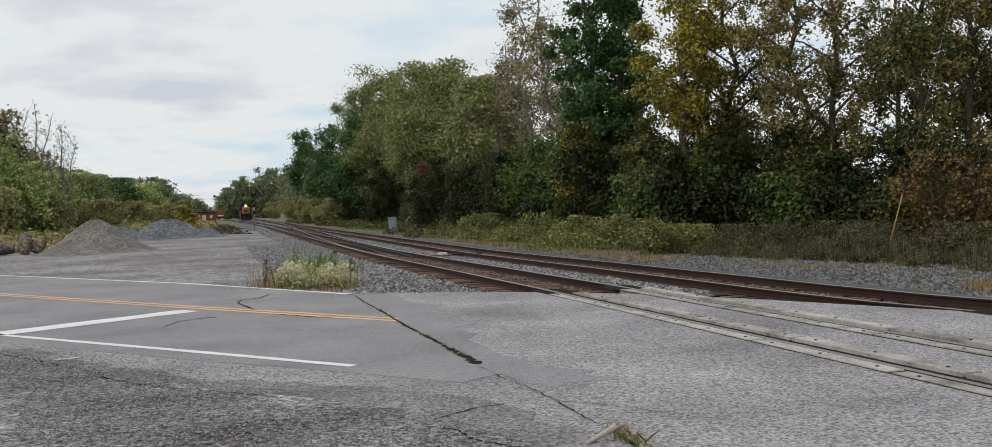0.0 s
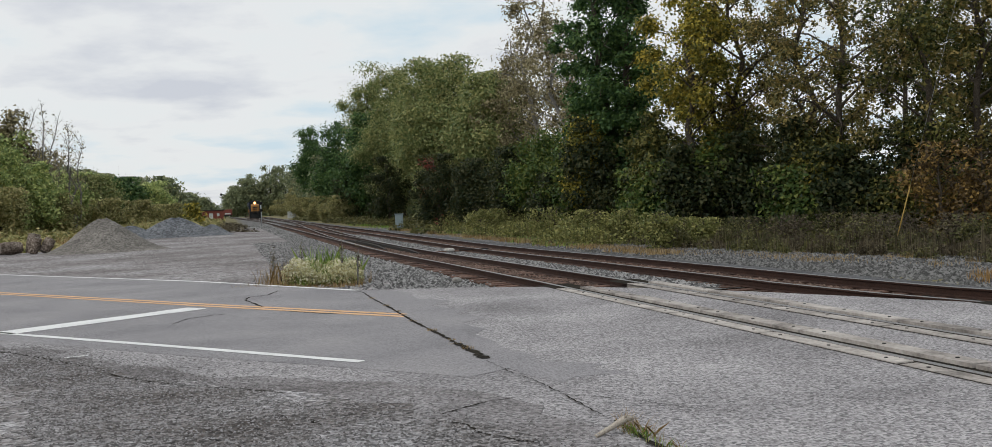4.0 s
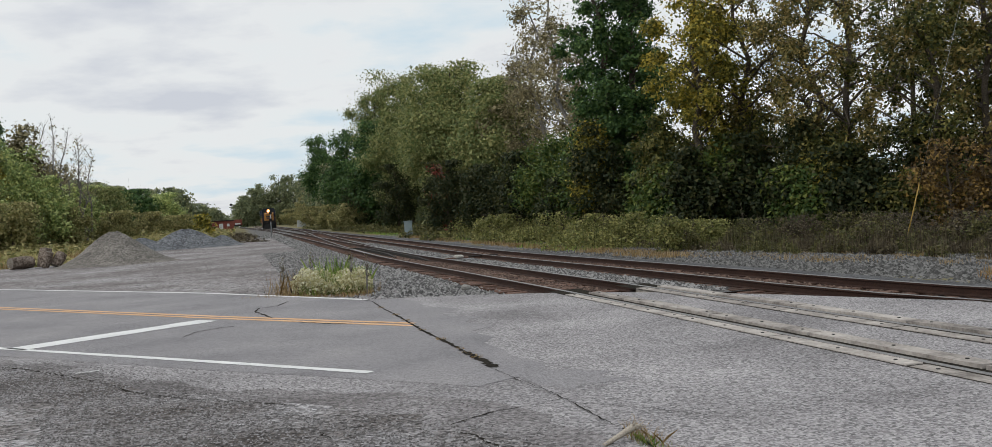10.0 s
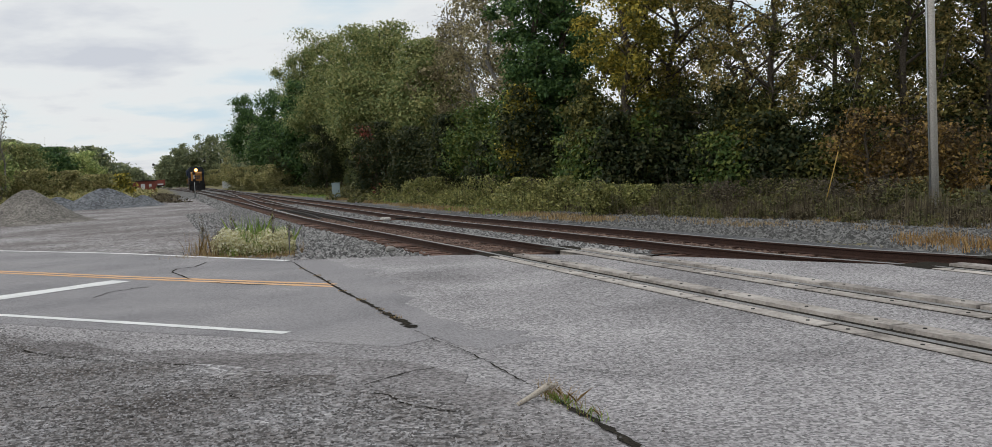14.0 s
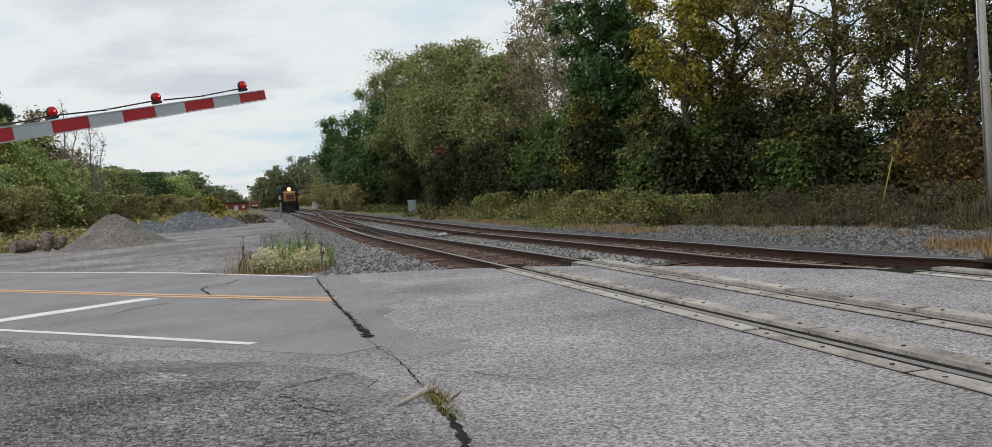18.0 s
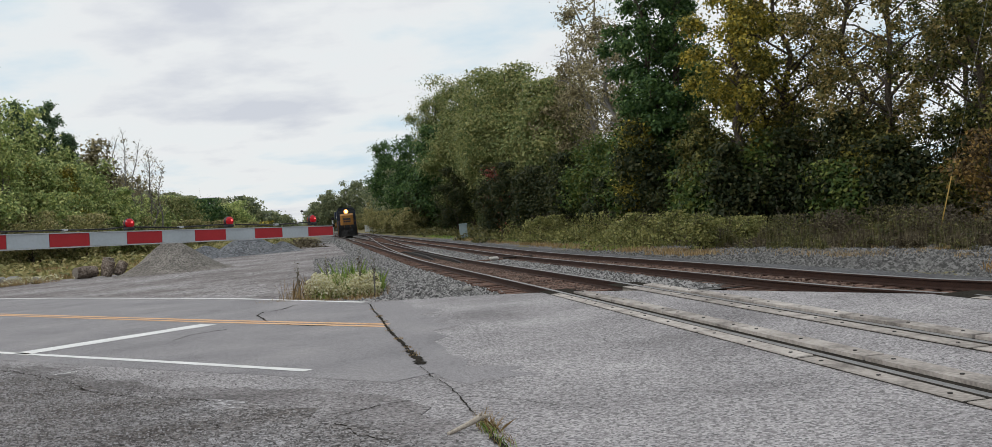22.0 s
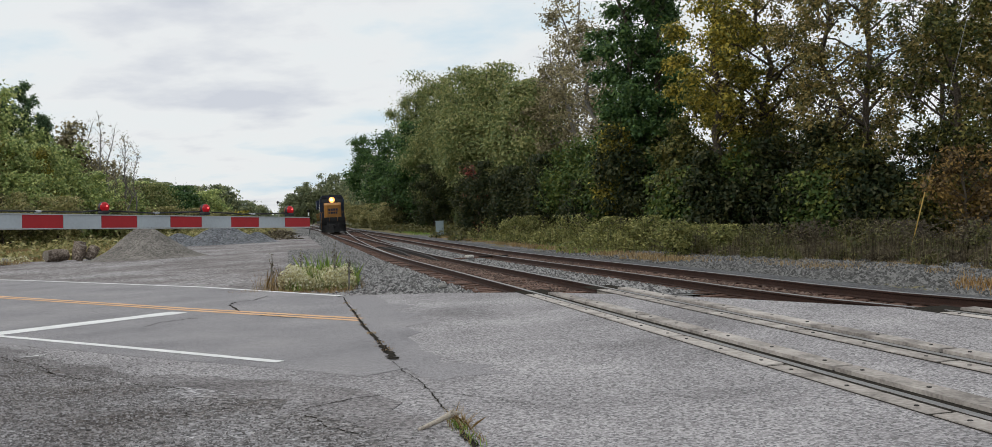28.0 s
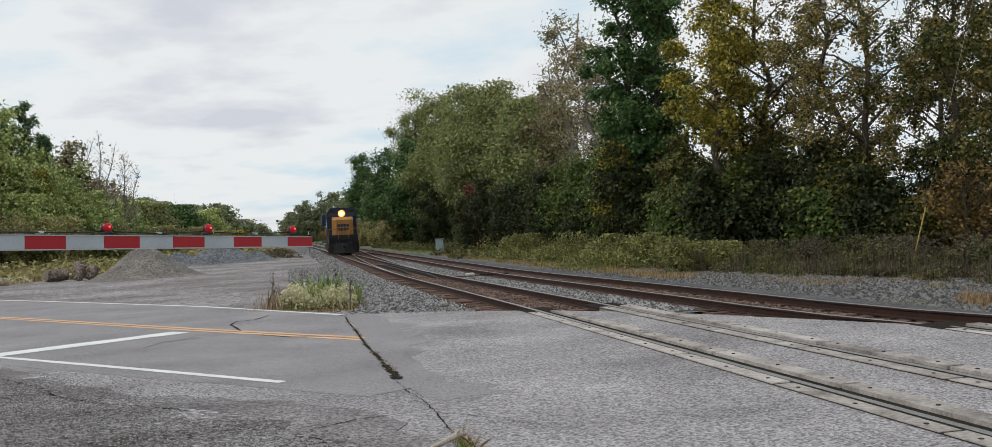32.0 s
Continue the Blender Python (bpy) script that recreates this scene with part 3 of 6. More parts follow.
# ---- trees: place x, y, height of the top, crown width ----
TREES = [
    ("bare", [(-68.9, 113.9, 16.8, 4.1), (-66.3, 119.6, 13.5, 3.8), (-65.5, 89.0, 17.5, 4.0), (-72.1, 123.4, 13.3, 3.6), (-66.5, 114.4, 17.8, 3.6), (-67.1, 117.3, 16.4, 3.4), (-66.1, 119.6, 15.5, 3.1), (-66.2, 121.7, 14.5, 3.1), (-68.1, 115.1, 17.2, 3.3), (-72.6, 118.2, 16.2, 3.1), (-68.7, 121.1, 12.5, 2.6), (-69.7, 112.7, 13.1, 2.4), (-71.0, 100.1, 16.3, 2.9)]),
    ("brownfar", [(-92.4, 310.9, 17.2, 8.3), (-70.4, 92.0, 21.1, 4.8), (-74.1, 115.8, 14.0, 5.1), (-77.3, 132.5, 12.6, 5.7), (-68.9, 112.8, 16.7, 4.1)]),
    ("bush", [(-72.7, 237.8, 5.7, 6.4), (-53.8, 189.7, 5.0, 6.3), (-140.6, 409.4, 7.4, 8.3), (-39.6, 153.7, 4.4, 5.1), (-116.9, 355.4, 7.3, 8.6), (-97.6, 309.2, 10.9, 6.2), (-46.9, 172.3, 3.4, 4.6), (-64.1, 84.2, 6.6, 7.5), (-61.2, 87.9, 6.0, 7.1), (-57.3, 90.9, 5.4, 6.6), (-67.9, 80.3, 6.9, 7.9), (-63.2, 110.0, 5.3, 7.1), (-67.8, 129.5, 4.9, 7.4), (-67.1, 139.9, 4.7, 6.9), (-67.6, 150.0, 4.1, 6.3)]),
    ("dark", [(-70.9, 245.4, 25.0, 9.9), (-49.9, 192.1, 20.0, 11.5), (-35.1, 154.7, 17.7, 8.2), (-74.2, 80.9, 14.5, 9.3), (-79.1, 157.7, 9.1, 7.8)]),
    ("deep", [(1.9, 66.1, 19.6, 7.4), (3.5, 65.6, 18.6, 5.4)]),
    ("far", [(-81.1, 276.9, 16.6, 9.3), (-114.6, 370.1, 22.0, 12.4), (-133.7, 410.1, 23.0, 12.7), (-140.1, 409.5, 23.4, 12.7), (-146.1, 408.8, 19.9, 11.1), (-151.1, 408.3, 18.1, 10.0), (-154.4, 408.0, 15.0, 8.3), (-67.4, 242.0, 16.4, 9.7), (-156.6, 407.7, 12.3, 7.2), (-78.2, 127.2, 10.4, 6.5), (-87.3, 155.9, 11.0, 9.0), (-95.5, 184.8, 11.1, 10.5), (-98.2, 204.7, 11.2, 10.1), (-97.6, 215.0, 11.2, 9.1), (-123.4, 281.0, 9.4, 9.9), (-133.6, 319.7, 8.6, 9.0), (-87.2, 176.4, 8.2, 7.5), (-109.5, 202.1, 13.2, 10.1), (-105.8, 182.5, 12.9, 9.2)]),
    ("gold", [(6.3, 54.8, 14.7, 5.2), (8.1, 58.1, 13.3, 4.9), (12.0, 50.5, 3.7, 2.2), (0.4, 64.4, 7.3, 2.0), (15.9, 48.9, 2.4, 1.8), (-70.0, 98.3, 13.2, 5.1), (-67.1, 96.9, 12.7, 2.8), (-64.9, 99.4, 11.7, 2.6)]),
    ("golden", [(-49.4, 118.2, 3.5, 1.3)]),
    ("green", [(4.6, 54.6, 3.6, 2.6), (-2.9, 72.9, 7.2, 5.1), (-0.4, 66.6, 7.0, 3.8), (7.3, 55.0, 5.1, 4.1), (18.9, 49.2, 2.9, 3.9), (10.9, 50.4, 3.0, 1.9), (4.1, 57.7, 3.4, 2.5)]),
    ("lgreen", [(-66.6, 88.4, 23.8, 7.4), (-72.1, 87.5, 18.7, 7.2), (-71.1, 96.0, 11.4, 7.1), (-69.6, 100.4, 11.0, 7.4), (-68.5, 106.8, 10.5, 6.2), (-68.2, 88.4, 15.1, 7.2), (-67.4, 92.7, 12.0, 7.5), (-66.3, 97.0, 12.4, 7.8), (-66.0, 101.2, 11.9, 6.6), (-65.1, 105.5, 10.7, 6.9), (-64.7, 109.7, 9.3, 6.3), (-62.4, 93.8, 8.1, 6.8), (-65.6, 87.0, 9.6, 7.7), (-70.3, 83.8, 14.3, 8.8), (-70.1, 123.9, 8.7, 7.1), (-70.3, 100.2, 16.6, 6.6), (-68.8, 104.7, 14.5, 6.1), (-71.1, 96.0, 17.8, 6.4), (-69.7, 110.6, 13.0, 5.6), (-74.8, 138.2, 9.2, 6.9), (-82.0, 177.5, 9.0, 7.5), (-75.6, 78.6, 17.5, 7.3)]),
    ("sparse", [(13.2, 51.2, 16.6, 8.2), (11.5, 52.5, 16.9, 7.4)]),
    ("mottled", [(9.2, 57.2, 17.9, 8.2), (19.0, 48.2, 16.2, 8.1), (23.2, 61.8, 16.5, 7.5), (22.8, 48.6, 16.0, 7.0), (26.5, 49.0, 15.7, 7.0)]),
    ("olive", [(-27.8, 144.3, 23.8, 11.4), (-16.1, 114.5, 19.8, 11.2), (-8.5, 95.2, 14.8, 8.0), (-37.2, 168.0, 25.7, 10.0), (-19.4, 122.9, 21.0, 9.7), (-77.2, 86.4, 24.4, 10.5), (-75.0, 95.1, 23.8, 7.8), (-73.3, 138.5, 8.7, 5.9), (-81.8, 80.3, 23.9, 10.0)]),
    ("red", [(-15.0, 98.6, 6.8, 2.0), (-14.0, 96.0, 4.6, 1.6)]),
    ("rust", [(15.7, 44.9, 3.6, 3.5), (17.1, 44.0, 3.2, 3.2), (19.2, 44.2, 2.9, 3.2)]),
    ("scrub", [(8.9, 44.3, 0.2, 1.8), (9.6, 45.2, 0.1, 2.0), (12.2, 44.1, -0.1, 1.7), (12.2, 38.5, 0.3, 1.9), (13.7, 37.6, 0.1, 1.4)]),
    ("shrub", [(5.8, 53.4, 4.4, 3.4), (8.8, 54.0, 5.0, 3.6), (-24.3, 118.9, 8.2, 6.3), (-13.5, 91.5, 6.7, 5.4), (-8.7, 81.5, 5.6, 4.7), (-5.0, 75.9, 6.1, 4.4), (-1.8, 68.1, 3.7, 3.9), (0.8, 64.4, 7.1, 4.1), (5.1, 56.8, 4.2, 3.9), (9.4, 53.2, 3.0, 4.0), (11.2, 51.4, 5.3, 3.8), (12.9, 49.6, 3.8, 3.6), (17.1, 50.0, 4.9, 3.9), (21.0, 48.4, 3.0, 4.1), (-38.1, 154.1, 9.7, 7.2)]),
    ("spruce", [(-71.0, 106.2, 20.6, 7.0), (-73.6, 103.6, 20.6, 6.6), (-70.7, 102.2, 18.6, 6.0), (-69.0, 106.7, 16.4, 5.6), (-73.7, 99.5, 20.2, 6.8)]),
    ("thin", [(-4.3, 86.5, 21.2, 6.4), (-6.4, 93.1, 18.7, 5.4), (-1.7, 79.4, 20.3, 5.0)]),
    ("tuft", [(-7.3, 70.4, 1.6, 2.5), (-6.2, 73.1, 1.4, 3.1), (-5.2, 76.1, 1.9, 2.9), (-1.5, 58.4, 1.4, 3.0), (0.4, 53.7, 1.2, 2.5), (1.0, 54.7, 1.1, 1.8), (2.3, 51.6, 1.2, 2.0), (3.5, 43.0, 1.1, 2.0), (5.1, 47.2, 0.7, 1.8), (5.7, 45.5, 0.6, 1.5)]),
    ("vine", [(21.8, 51.0, 10.5, 7.0), (25.0, 52.0, 9.0, 6.5), (4.6, 55.6, 7.0, 3.4), (9.4, 55.4, 6.2, 3.2), (16.5, 49.0, 16.7, 8.0), (20.1, 64.4, 17.5, 10.3), (3.3, 65.3, 4.3, 4.1), (12.4, 51.0, 5.2, 4.6), (14.7, 48.8, 2.3, 3.6)]),
    ("weedy", [(7.1, 46.0, 0.1, 1.6), (7.6, 44.8, 0.1, 2.1), (11.3, 46.4, -0.3, 2.3), (12.2, 41.4, 0.0, 1.8), (14.0, 36.7, 0.1, 1.3), (15.1, 36.8, -0.1, 1.1)]),
]

KIND = {
    # leaf material, leaf size, leaf count, crown starts at this part of the height, clump radius, bark, label
    "olive": (L_OLIVE, 0.235, 52000, 0.03, 1.6, M_BARK, "broad olive-green tree with a rounded leafy crown"),
    "dark": (L_DARK, 0.34, 22000, 0.02, 1.7, M_BARK, "dark green leafy tree at the wood's edge"),
    "deep": (L_DARK, 0.2, 22000, 0.04, 0.8, M_BARK, "tall dark green tree with dense leaves"),
    "green": (L_GREEN, 0.18, 15000, 0.02, 1.0, M_BARK, "young bright green leafy tree"),
    "gold": (L_GOLD, 0.155, 12500, 0.22, 0.75, M_BARK, "tree turning yellow-green in autumn"),
    "golden": (L_GOLD, 0.3, 2600, 0.03, 0.9, M_BARK, "small tree turning golden yellow"),
    "sparse": (L_MOTTLED, 0.145, 7800, 0.1, 0.75, M_BARK, "tall thinning tree, half bare, with mottled autumn leaves"),
    "mottled": (L_MOTTLED, 0.15, 9200, 0.1, 0.7, M_BARK, "tall thinning tree with mottled autumn leaves"),
    "vine": (L_VINE, 0.15, 12200, 0.06, 0.75, M_BARK, "tall vine-hung tree with olive leaves"),
    "tuft": (L_GOLDEN, 0.1, 2600, 0.0, 0.45, M_BARK, "rounded yellow-green weed clump below the wood"),
    "weedy": (L_BRUSH, 0.075, 1500, 0.0, 0.45, M_BARK, "rounded olive weed clump below the wood"),
    "scrub": (L_DRY, 0.07, 1300, 0.0, 0.45, M_BARK, "rounded dry brown scrub clump below the wood"),
    "bush": (L_FIELD, 0.2, 9000, 0.0, 0.9, M_BARK, "rounded olive-green bush beside the track"),
    "thin": (L_BROWN, 0.19, 6000, 0.2, 1.0, M_GREYBARK, "tall sparse tree with grey-brown leaves"),
    "rust": (L_RUST, 0.13, 3000, 0.05, 0.7, M_BARK, "shrubby tree with rust-coloured leaves"),
    "red": (L_RED, 0.24, 2200, 0.0, 0.6, M_BARK, "dark red autumn creeper-clad sapling"),
    "shrub": (L_THICKET, 0.17, 12000, 0.0, 0.85, M_BARK, "leafy undergrowth shrub, its leaf colour darkened for the shade under the trees"),
    "far": (L_FAR, 0.62, 6000, 0.0, 1.8, M_BARK, "distant green tree of the wood, haze mixed into its leaf colour"),
    "brownfar": (L_BROWN, 0.4, 3800, 0.12, 1.2, M_GREYBARK, "distant half-bare brownish tree"),
    "lgreen": (L_LIGHT, 0.27, 11000, 0.0, 1.3, M_BARK, "leafy light green tree at the field's edge"),
    "spruce": (L_SPRUCE, 0.2, 15000, 0.02, 0.5, M_BARK, "tall blue-green pine with ragged layers"),
    "bare": (L_BROWN, 0.2, 150, 0.3, 0.7, M_GREYBARK, "dead bare grey tree"),
}


def build_tree(kind, x, y, h, w, seed):
    mat, size, count, low, clump, bark, label = KIND[kind]
    rng = np.random.default_rng(seed)
    base = ground_z(x, y) - 0.1
    height = max(1.5, h - base)
    t = empty("shrub" if kind in ("shrub", "rust", "red", "bush", "tuft", "scrub", "weedy") else "tree", pose(x, y, base))
    tagged(t, label, "shrub" if kind in ("shrub", "rust", "red", "bush", "tuft", "scrub", "weedy") else "tree", "trees of the wood")
    bm = bmesh.new()
    r0 = max(0.05, (0.007 if kind == "bare" else 0.011 if kind in ("mottled", "sparse", "vine", "thin") else 0.016) * height)
    lean = rng.normal(size=2) * 0.03 * height
    n = 7
    spine = [Vector((lean[0] * (k / n) ** 2 + rng.normal() * 0.022 * height * (k > 0), lean[1] * (k / n) ** 2 + rng.normal() * 0.012 * height * (k > 0), height * 0.93 * k / n)) for k in range(n + 1)]
    tube(bm, spine, [r0 * (1.15 - 1.0 * k / n) + 0.015 for k in range(n + 1)], 8)
    tips = []
    limbs = 34 if kind == "bare" else (8 if kind in ("shrub", "far", "red") else 20)
    for k in range(limbs):
        u = low + 0.08 + (0.92 - low) * ((k + 0.5) / limbs)
        u = min(u, 0.97)
        i = min(n - 1, int(u * n))
        p = spine[i].lerp(spine[i + 1], u * n - i)
        ang = k * 2.4 + rng.normal() * 0.5
        if kind == "spruce":
            reach, rise = w * 0.5 * (1.08 - u), -0.05
        elif kind == "bare":
            reach, rise = w * 0.5 * (1.1 - 0.6 * u) * rng.uniform(0.4, 1), 1.1
        else:
            reach, rise = w * 0.46 * math.sqrt(max(0.1, 1 - (2 * (u - low) / (1 - low) - 0.85) ** 2 * 0.8)) * rng.uniform(0.7, 1.1), 0.45
        q = p + Vector((math.cos(ang) * reach, math.sin(ang) * reach, rise * reach))
        mid = p.lerp(q, 0.5) + Vector((0, 0, 0.12 * reach))
        rr = r0 * (0.6 if kind in ("mottled", "sparse") else 0.42) * (1.1 - u) + 0.012
        tube(bm, [p, mid, q], [rr, rr * 0.6, 0.008], 5, cap=False)
        tips += [mid, q]
        for j in range(2 if kind in ("far", "shrub") else 3):
            q2 = mid.lerp(q, rng.uniform(0.1, 0.9)) + Vector(rng.normal(size=3)) * reach * 0.3
            q2.z += 0.15 * reach
            tube(bm, [mid.lerp(q, 0.3), q2], [rr * 0.4, 0.006], 4, cap=False)
            tips.append(q2)
    part("trunk", bm, bark, t)
    # clumps of leaves round the limbs' ends, and over an uneven crown
    m = max(30, int(count / (45 if kind in ("far", "brownfar") else 260 if kind in ("gold", "deep", "green") else 130)))
    cl = []
    for k in range(m):
        if k % 3 == 0:
            p = tips[int(rng.integers(len(tips)))]
            cl.append((p.x, p.y, p.z))
        else:
            d = rng.normal(size=3)
            d /= np.linalg.norm(d)
            bulge = 0.76 + (0.55 if kind in ("deep", "gold", "vine") else 0.38) * noise.noise(Vector(d * 1.9) + Vector((seed * 3.1, 0, 0)))
            rr = bulge * rng.uniform(0.35, 1) ** 0.45
            zz_ = low + (1 - low) * (0.47 + 0.47 * d[2] * rr)
            sp = spine[min(n, int(zz_ * n))]
            fat = 0.56 * w * (1.0 if d[2] > -0.3 else 0.9)
            cl.append((sp.x + d[0] * rr * fat, sp.y + d[1] * rr * fat, height * zz_))
    cl = np.array(cl)
    if kind == "spruce":
        boughs = []
        for k in range(64):
            u = 0.04 + 0.95 * (k + rng.random()) / 64
            reach = w * 0.72 * (1.06 - u) ** 0.8 * rng.uniform(0.5, 1.1)
            a = rng.uniform(0, 6.283)
            for q in np.linspace(0.15, 1, 7):
                boughs.append((math.cos(a) * reach * q, math.sin(a) * reach * q, height * (low + (0.97 - low) * u) + reach * (0.5 * q * q - 0.05)))
        cl = np.array(boughs)
    pick = rng.integers(len(cl), size=count)
    spread = clump * (0.55 + 0.6 * rng.random(len(cl)))
    off = rng.normal(size=(count, 3)) * spread[pick, None] * np.array([0.54, 0.54, 0.44])
    c = cl[pick] + off
    c[:, 2] = np.where(c[:, 2] > height, height - 0.6 * rng.random(count), np.maximum(c[:, 2], 0.05))
    face = off / np.linalg.norm(off, axis=1, keepdims=True) * 0.7 + rng.normal(size=(count, 3)) * 0.5 + np.array([0, 0, 0.45])
    cards("crown", c, size * rng.uniform(0.6, 1.35, count), mat, t, seed=seed, face=face, sides=3)


seed = 11
for kind_, spots in TREES:
    for x_, y_, h_, w_ in spots:
        seed += 1
        build_tree(kind_, x_, y_, h_, w_, seed)


# ---- undergrowth, weeds and grass ----
def thicket(name, spots, mat, size, count, label, stalk=None, upright=0.25, stretch=1.4, seed=5, category="undergrowth"):
    """Mounds of small leaves on thin stems: x, y, height, radius."""
    rng = np.random.default_rng(seed)
    t = empty(name)
    tagged(t, label, category, "", "stuff")
    area = np.array([r * r * (0.5 + h) for _, _, h, r in spots])
    pick = rng.choice(len(spots), size=count, p=area / area.sum())
    sp = np.array(spots)
    a, rr = rng.uniform(0, 6.283, count), np.sqrt(rng.random(count)) * sp[pick, 3]
    x, y = sp[pick, 0] + np.cos(a) * rr, sp[pick, 1] + np.sin(a) * rr
    lump = np.array([0.62 + 0.85 * noise.noise((px * 0.8, py * 0.8, 4)) for px, py in zip(x, y)])
    hh = sp[pick, 2] * lump * np.sqrt(np.clip(1 - (rr / sp[pick, 3]) ** 2 * 0.75, 0, 1))
    gz = np.array([ground_z(px, py) for px, py in zip(x, y)])
    z = gz + hh * rng.random(count) ** 0.6
    face = rng.normal(size=(count, 3)) * 0.6 + np.array([0, 0, 0.9])
    cards("leaves", np.stack([x, y, z], 1), size * rng.uniform(0.6, 1.4, count), mat, t, 0.0, stretch, seed, face)
    if stalk:
        k = rng.integers(count, size=stalk[1] * 2)
        st = cards("stalks", np.stack([x[k], y[k], gz[k] + 0.55 * hh[k]], 1), 0.045, stalk[0], t, 0.97, 1.0, seed + 1)
        n = len(k)
        co = np.empty(12 * n, np.float32)
        st.data.vertices.foreach_get("co", co)
        co = co.reshape(n, 4, 3)
        co[:, 0, 2], co[:, 2, 2] = gz[k], gz[k] + hh[k] * 1.1 + 0.15
        st.data.vertices.foreach_set("co", co.ravel())
        st.data.update()
    return t


def strip(s0, s1, o0, o1, n, h0, h1, r, seed):
    rng = random.Random(seed)
    out = []
    for k in range(n):
        s = s0 + (s1 - s0) * (k + rng.random()) / n
        p = at(s, rng.uniform(o0, o1))
        out.append((p.x, p.y, rng.uniform(h0, h1), r * rng.uniform(0.7, 1.3)))
    return out


def blades(name, spots, mat, height, count, width, label, seed=9, category="grass", lean=0.2):
    """Thin standing blades round spots of x, y, radius."""
    rng = np.random.default_rng(seed)
    sp = np.array(spots)
    pick = rng.integers(len(sp), size=count)
    a, rr = rng.uniform(0, 6.283, count), np.sqrt(rng.random(count)) * sp[pick, 2]
    x, y = sp[pick, 0] + np.cos(a) * rr, sp[pick, 1] + np.sin(a) * rr
    hh = height * rng.uniform(0.4, 1.2, count)
    base = sp[pick, 3] if sp.shape[1] > 3 else np.array([ground_z(px, py) for px, py in zip(x, y)])
    hh *= (0.7 + 0.6 * rng.random(len(sp)))[pick]
    tilt = rng.normal(size=(count, 2)) * lean
    d = np.stack([np.cos(a * 3), np.sin(a * 3)], 1) * width / 2
    v = np.zeros((count, 5, 3))
    v[:, 0] = np.stack([x - d[:, 0], y - d[:, 1], base], 1)
    v[:, 1] = np.stack([x + d[:, 0], y + d[:, 1], base], 1)
    v[:, 2] = np.stack([x + d[:, 0] * 0.8 + tilt[:, 0] * hh * 0.4, y + d[:, 1] * 0.8 + tilt[:, 1] * hh * 0.4, base + hh * 0.6], 1)
    v[:, 3] = np.stack([x + tilt[:, 0] * hh, y + tilt[:, 1] * hh, base + hh], 1)
    v[:, 4] = np.stack([x - d[:, 0] * 0.8 + tilt[:, 0] * hh * 0.4, y - d[:, 1] * 0.8 + tilt[:, 1] * hh * 0.4, base + hh * 0.6], 1)
    me = bpy.data.meshes.new(name)
    me.vertices.add(5 * count)
    me.vertices.foreach_set("co", v.ravel().astype(np.float32))
    me.loops.add(5 * count)
    me.loops.foreach_set("vertex_index", np.arange(5 * count, dtype=np.int32))
    me.polygons.add(count)
    me.polygons.foreach_set("loop_start", np.arange(0, 5 * count, 5, dtype=np.int32))
    me.update()
    me.materials.append(mat)
    return tagged(new(name, me), label, category, "", "stuff")


thicket("far_woods", strip(130, 420, 30.0, 44.0, 60, 8.0, 13.0, 7.0, 12), L_FAR, 0.9, 22000, "distant woods along the track", seed=28, category="woods")
thicket("far_woods", strip(170, 460, -75.0, -16.0, 80, 3.0, 8.0, 8.0, 13), L_FAR, 0.8, 26000, "distant woods beyond the field", seed=29, category="woods")
thicket("far_woods", [(-180 + 6 * k, 455 + 9 * math.sin(k), 10 + 4 * math.sin(k * 1.7), 11) for k in range(26)], L_FAR, 1.3, 9000, "distant woods closing the view", seed=30, category="woods")
thicket("goldenrod", strip(44, 80, 18.8, 23.0, 34, 1.1, 1.8, 2.1, 1), L_GOLDEN, 0.10, 40000, "bank of yellow-green goldenrod beside the track", (L_BRUSH, 1500), seed=21)
thicket("brush", strip(33, 52, 20.6, 24.0, 20, 0.4, 0.95, 1.1, 2) + strip(14, 33, 24.2, 26.0, 14, 0.5, 0.9, 1.0, 42), L_DRY, 0.07, 26000, "dry brown brush below the wood", (L_DRY, 2500), seed=22)
thicket("brush", strip(34, 70, 21.4, 27.0, 30, 0.6, 1.3, 1.5, 3) + strip(14, 34, 24.4, 28.0, 16, 0.6, 1.3, 1.4, 43), L_BRUSH, 0.09, 36000, "olive brush at the wood's edge", (L_DRY, 1500), seed=23)
thicket("brush", strip(66, 230, 19.0, 27.0, 46, 0.7, 1.5, 3.4, 4), L_BRUSH, 0.24, 22000, "low green brush beside the far track", seed=24)
thicket("brush", strip(98, 200, -14.0, -1.5, 46, 0.9, 1.9, 3.5, 6), L_FIELD, 0.24, 24000, "overgrown olive brush behind the lot", (L_STRAW, 800), seed=25)
thicket("brush", strip(64, 130, -45.0, -11.0, 56, 0.5, 1.5, 4.2, 7), L_FIELD, 0.26, 24000, "overgrown field of brush", (L_STRAW, 800), seed=26)
thicket("brush", strip(98, 150, -3.0, 3.4, 20, 0.5, 1.2, 1.5, 8), L_DRY, 0.16, 4500, "dry brown weeds near the hut", seed=27)
_straw = [(p.x, p.y, 1.0) for p in [at(10 + 36 * random.random(), 18.9 + 1.9 * random.random()) for _ in range(60)]]
blades("dry_grass", _straw, L_STRAW, 0.2, 5000, 0.016, "dry orange-brown grass beside the ballast", 31)
_green = [(p.x, p.y, 1.4) for p in [at(44 + 90 * random.random(), 17.6 + 3.4 * random.random()) for _ in range(70)]]
blades("verge_grass", _green, L_BLADE, 0.24, 5500, 0.03, "short green grass beside the track", 32)

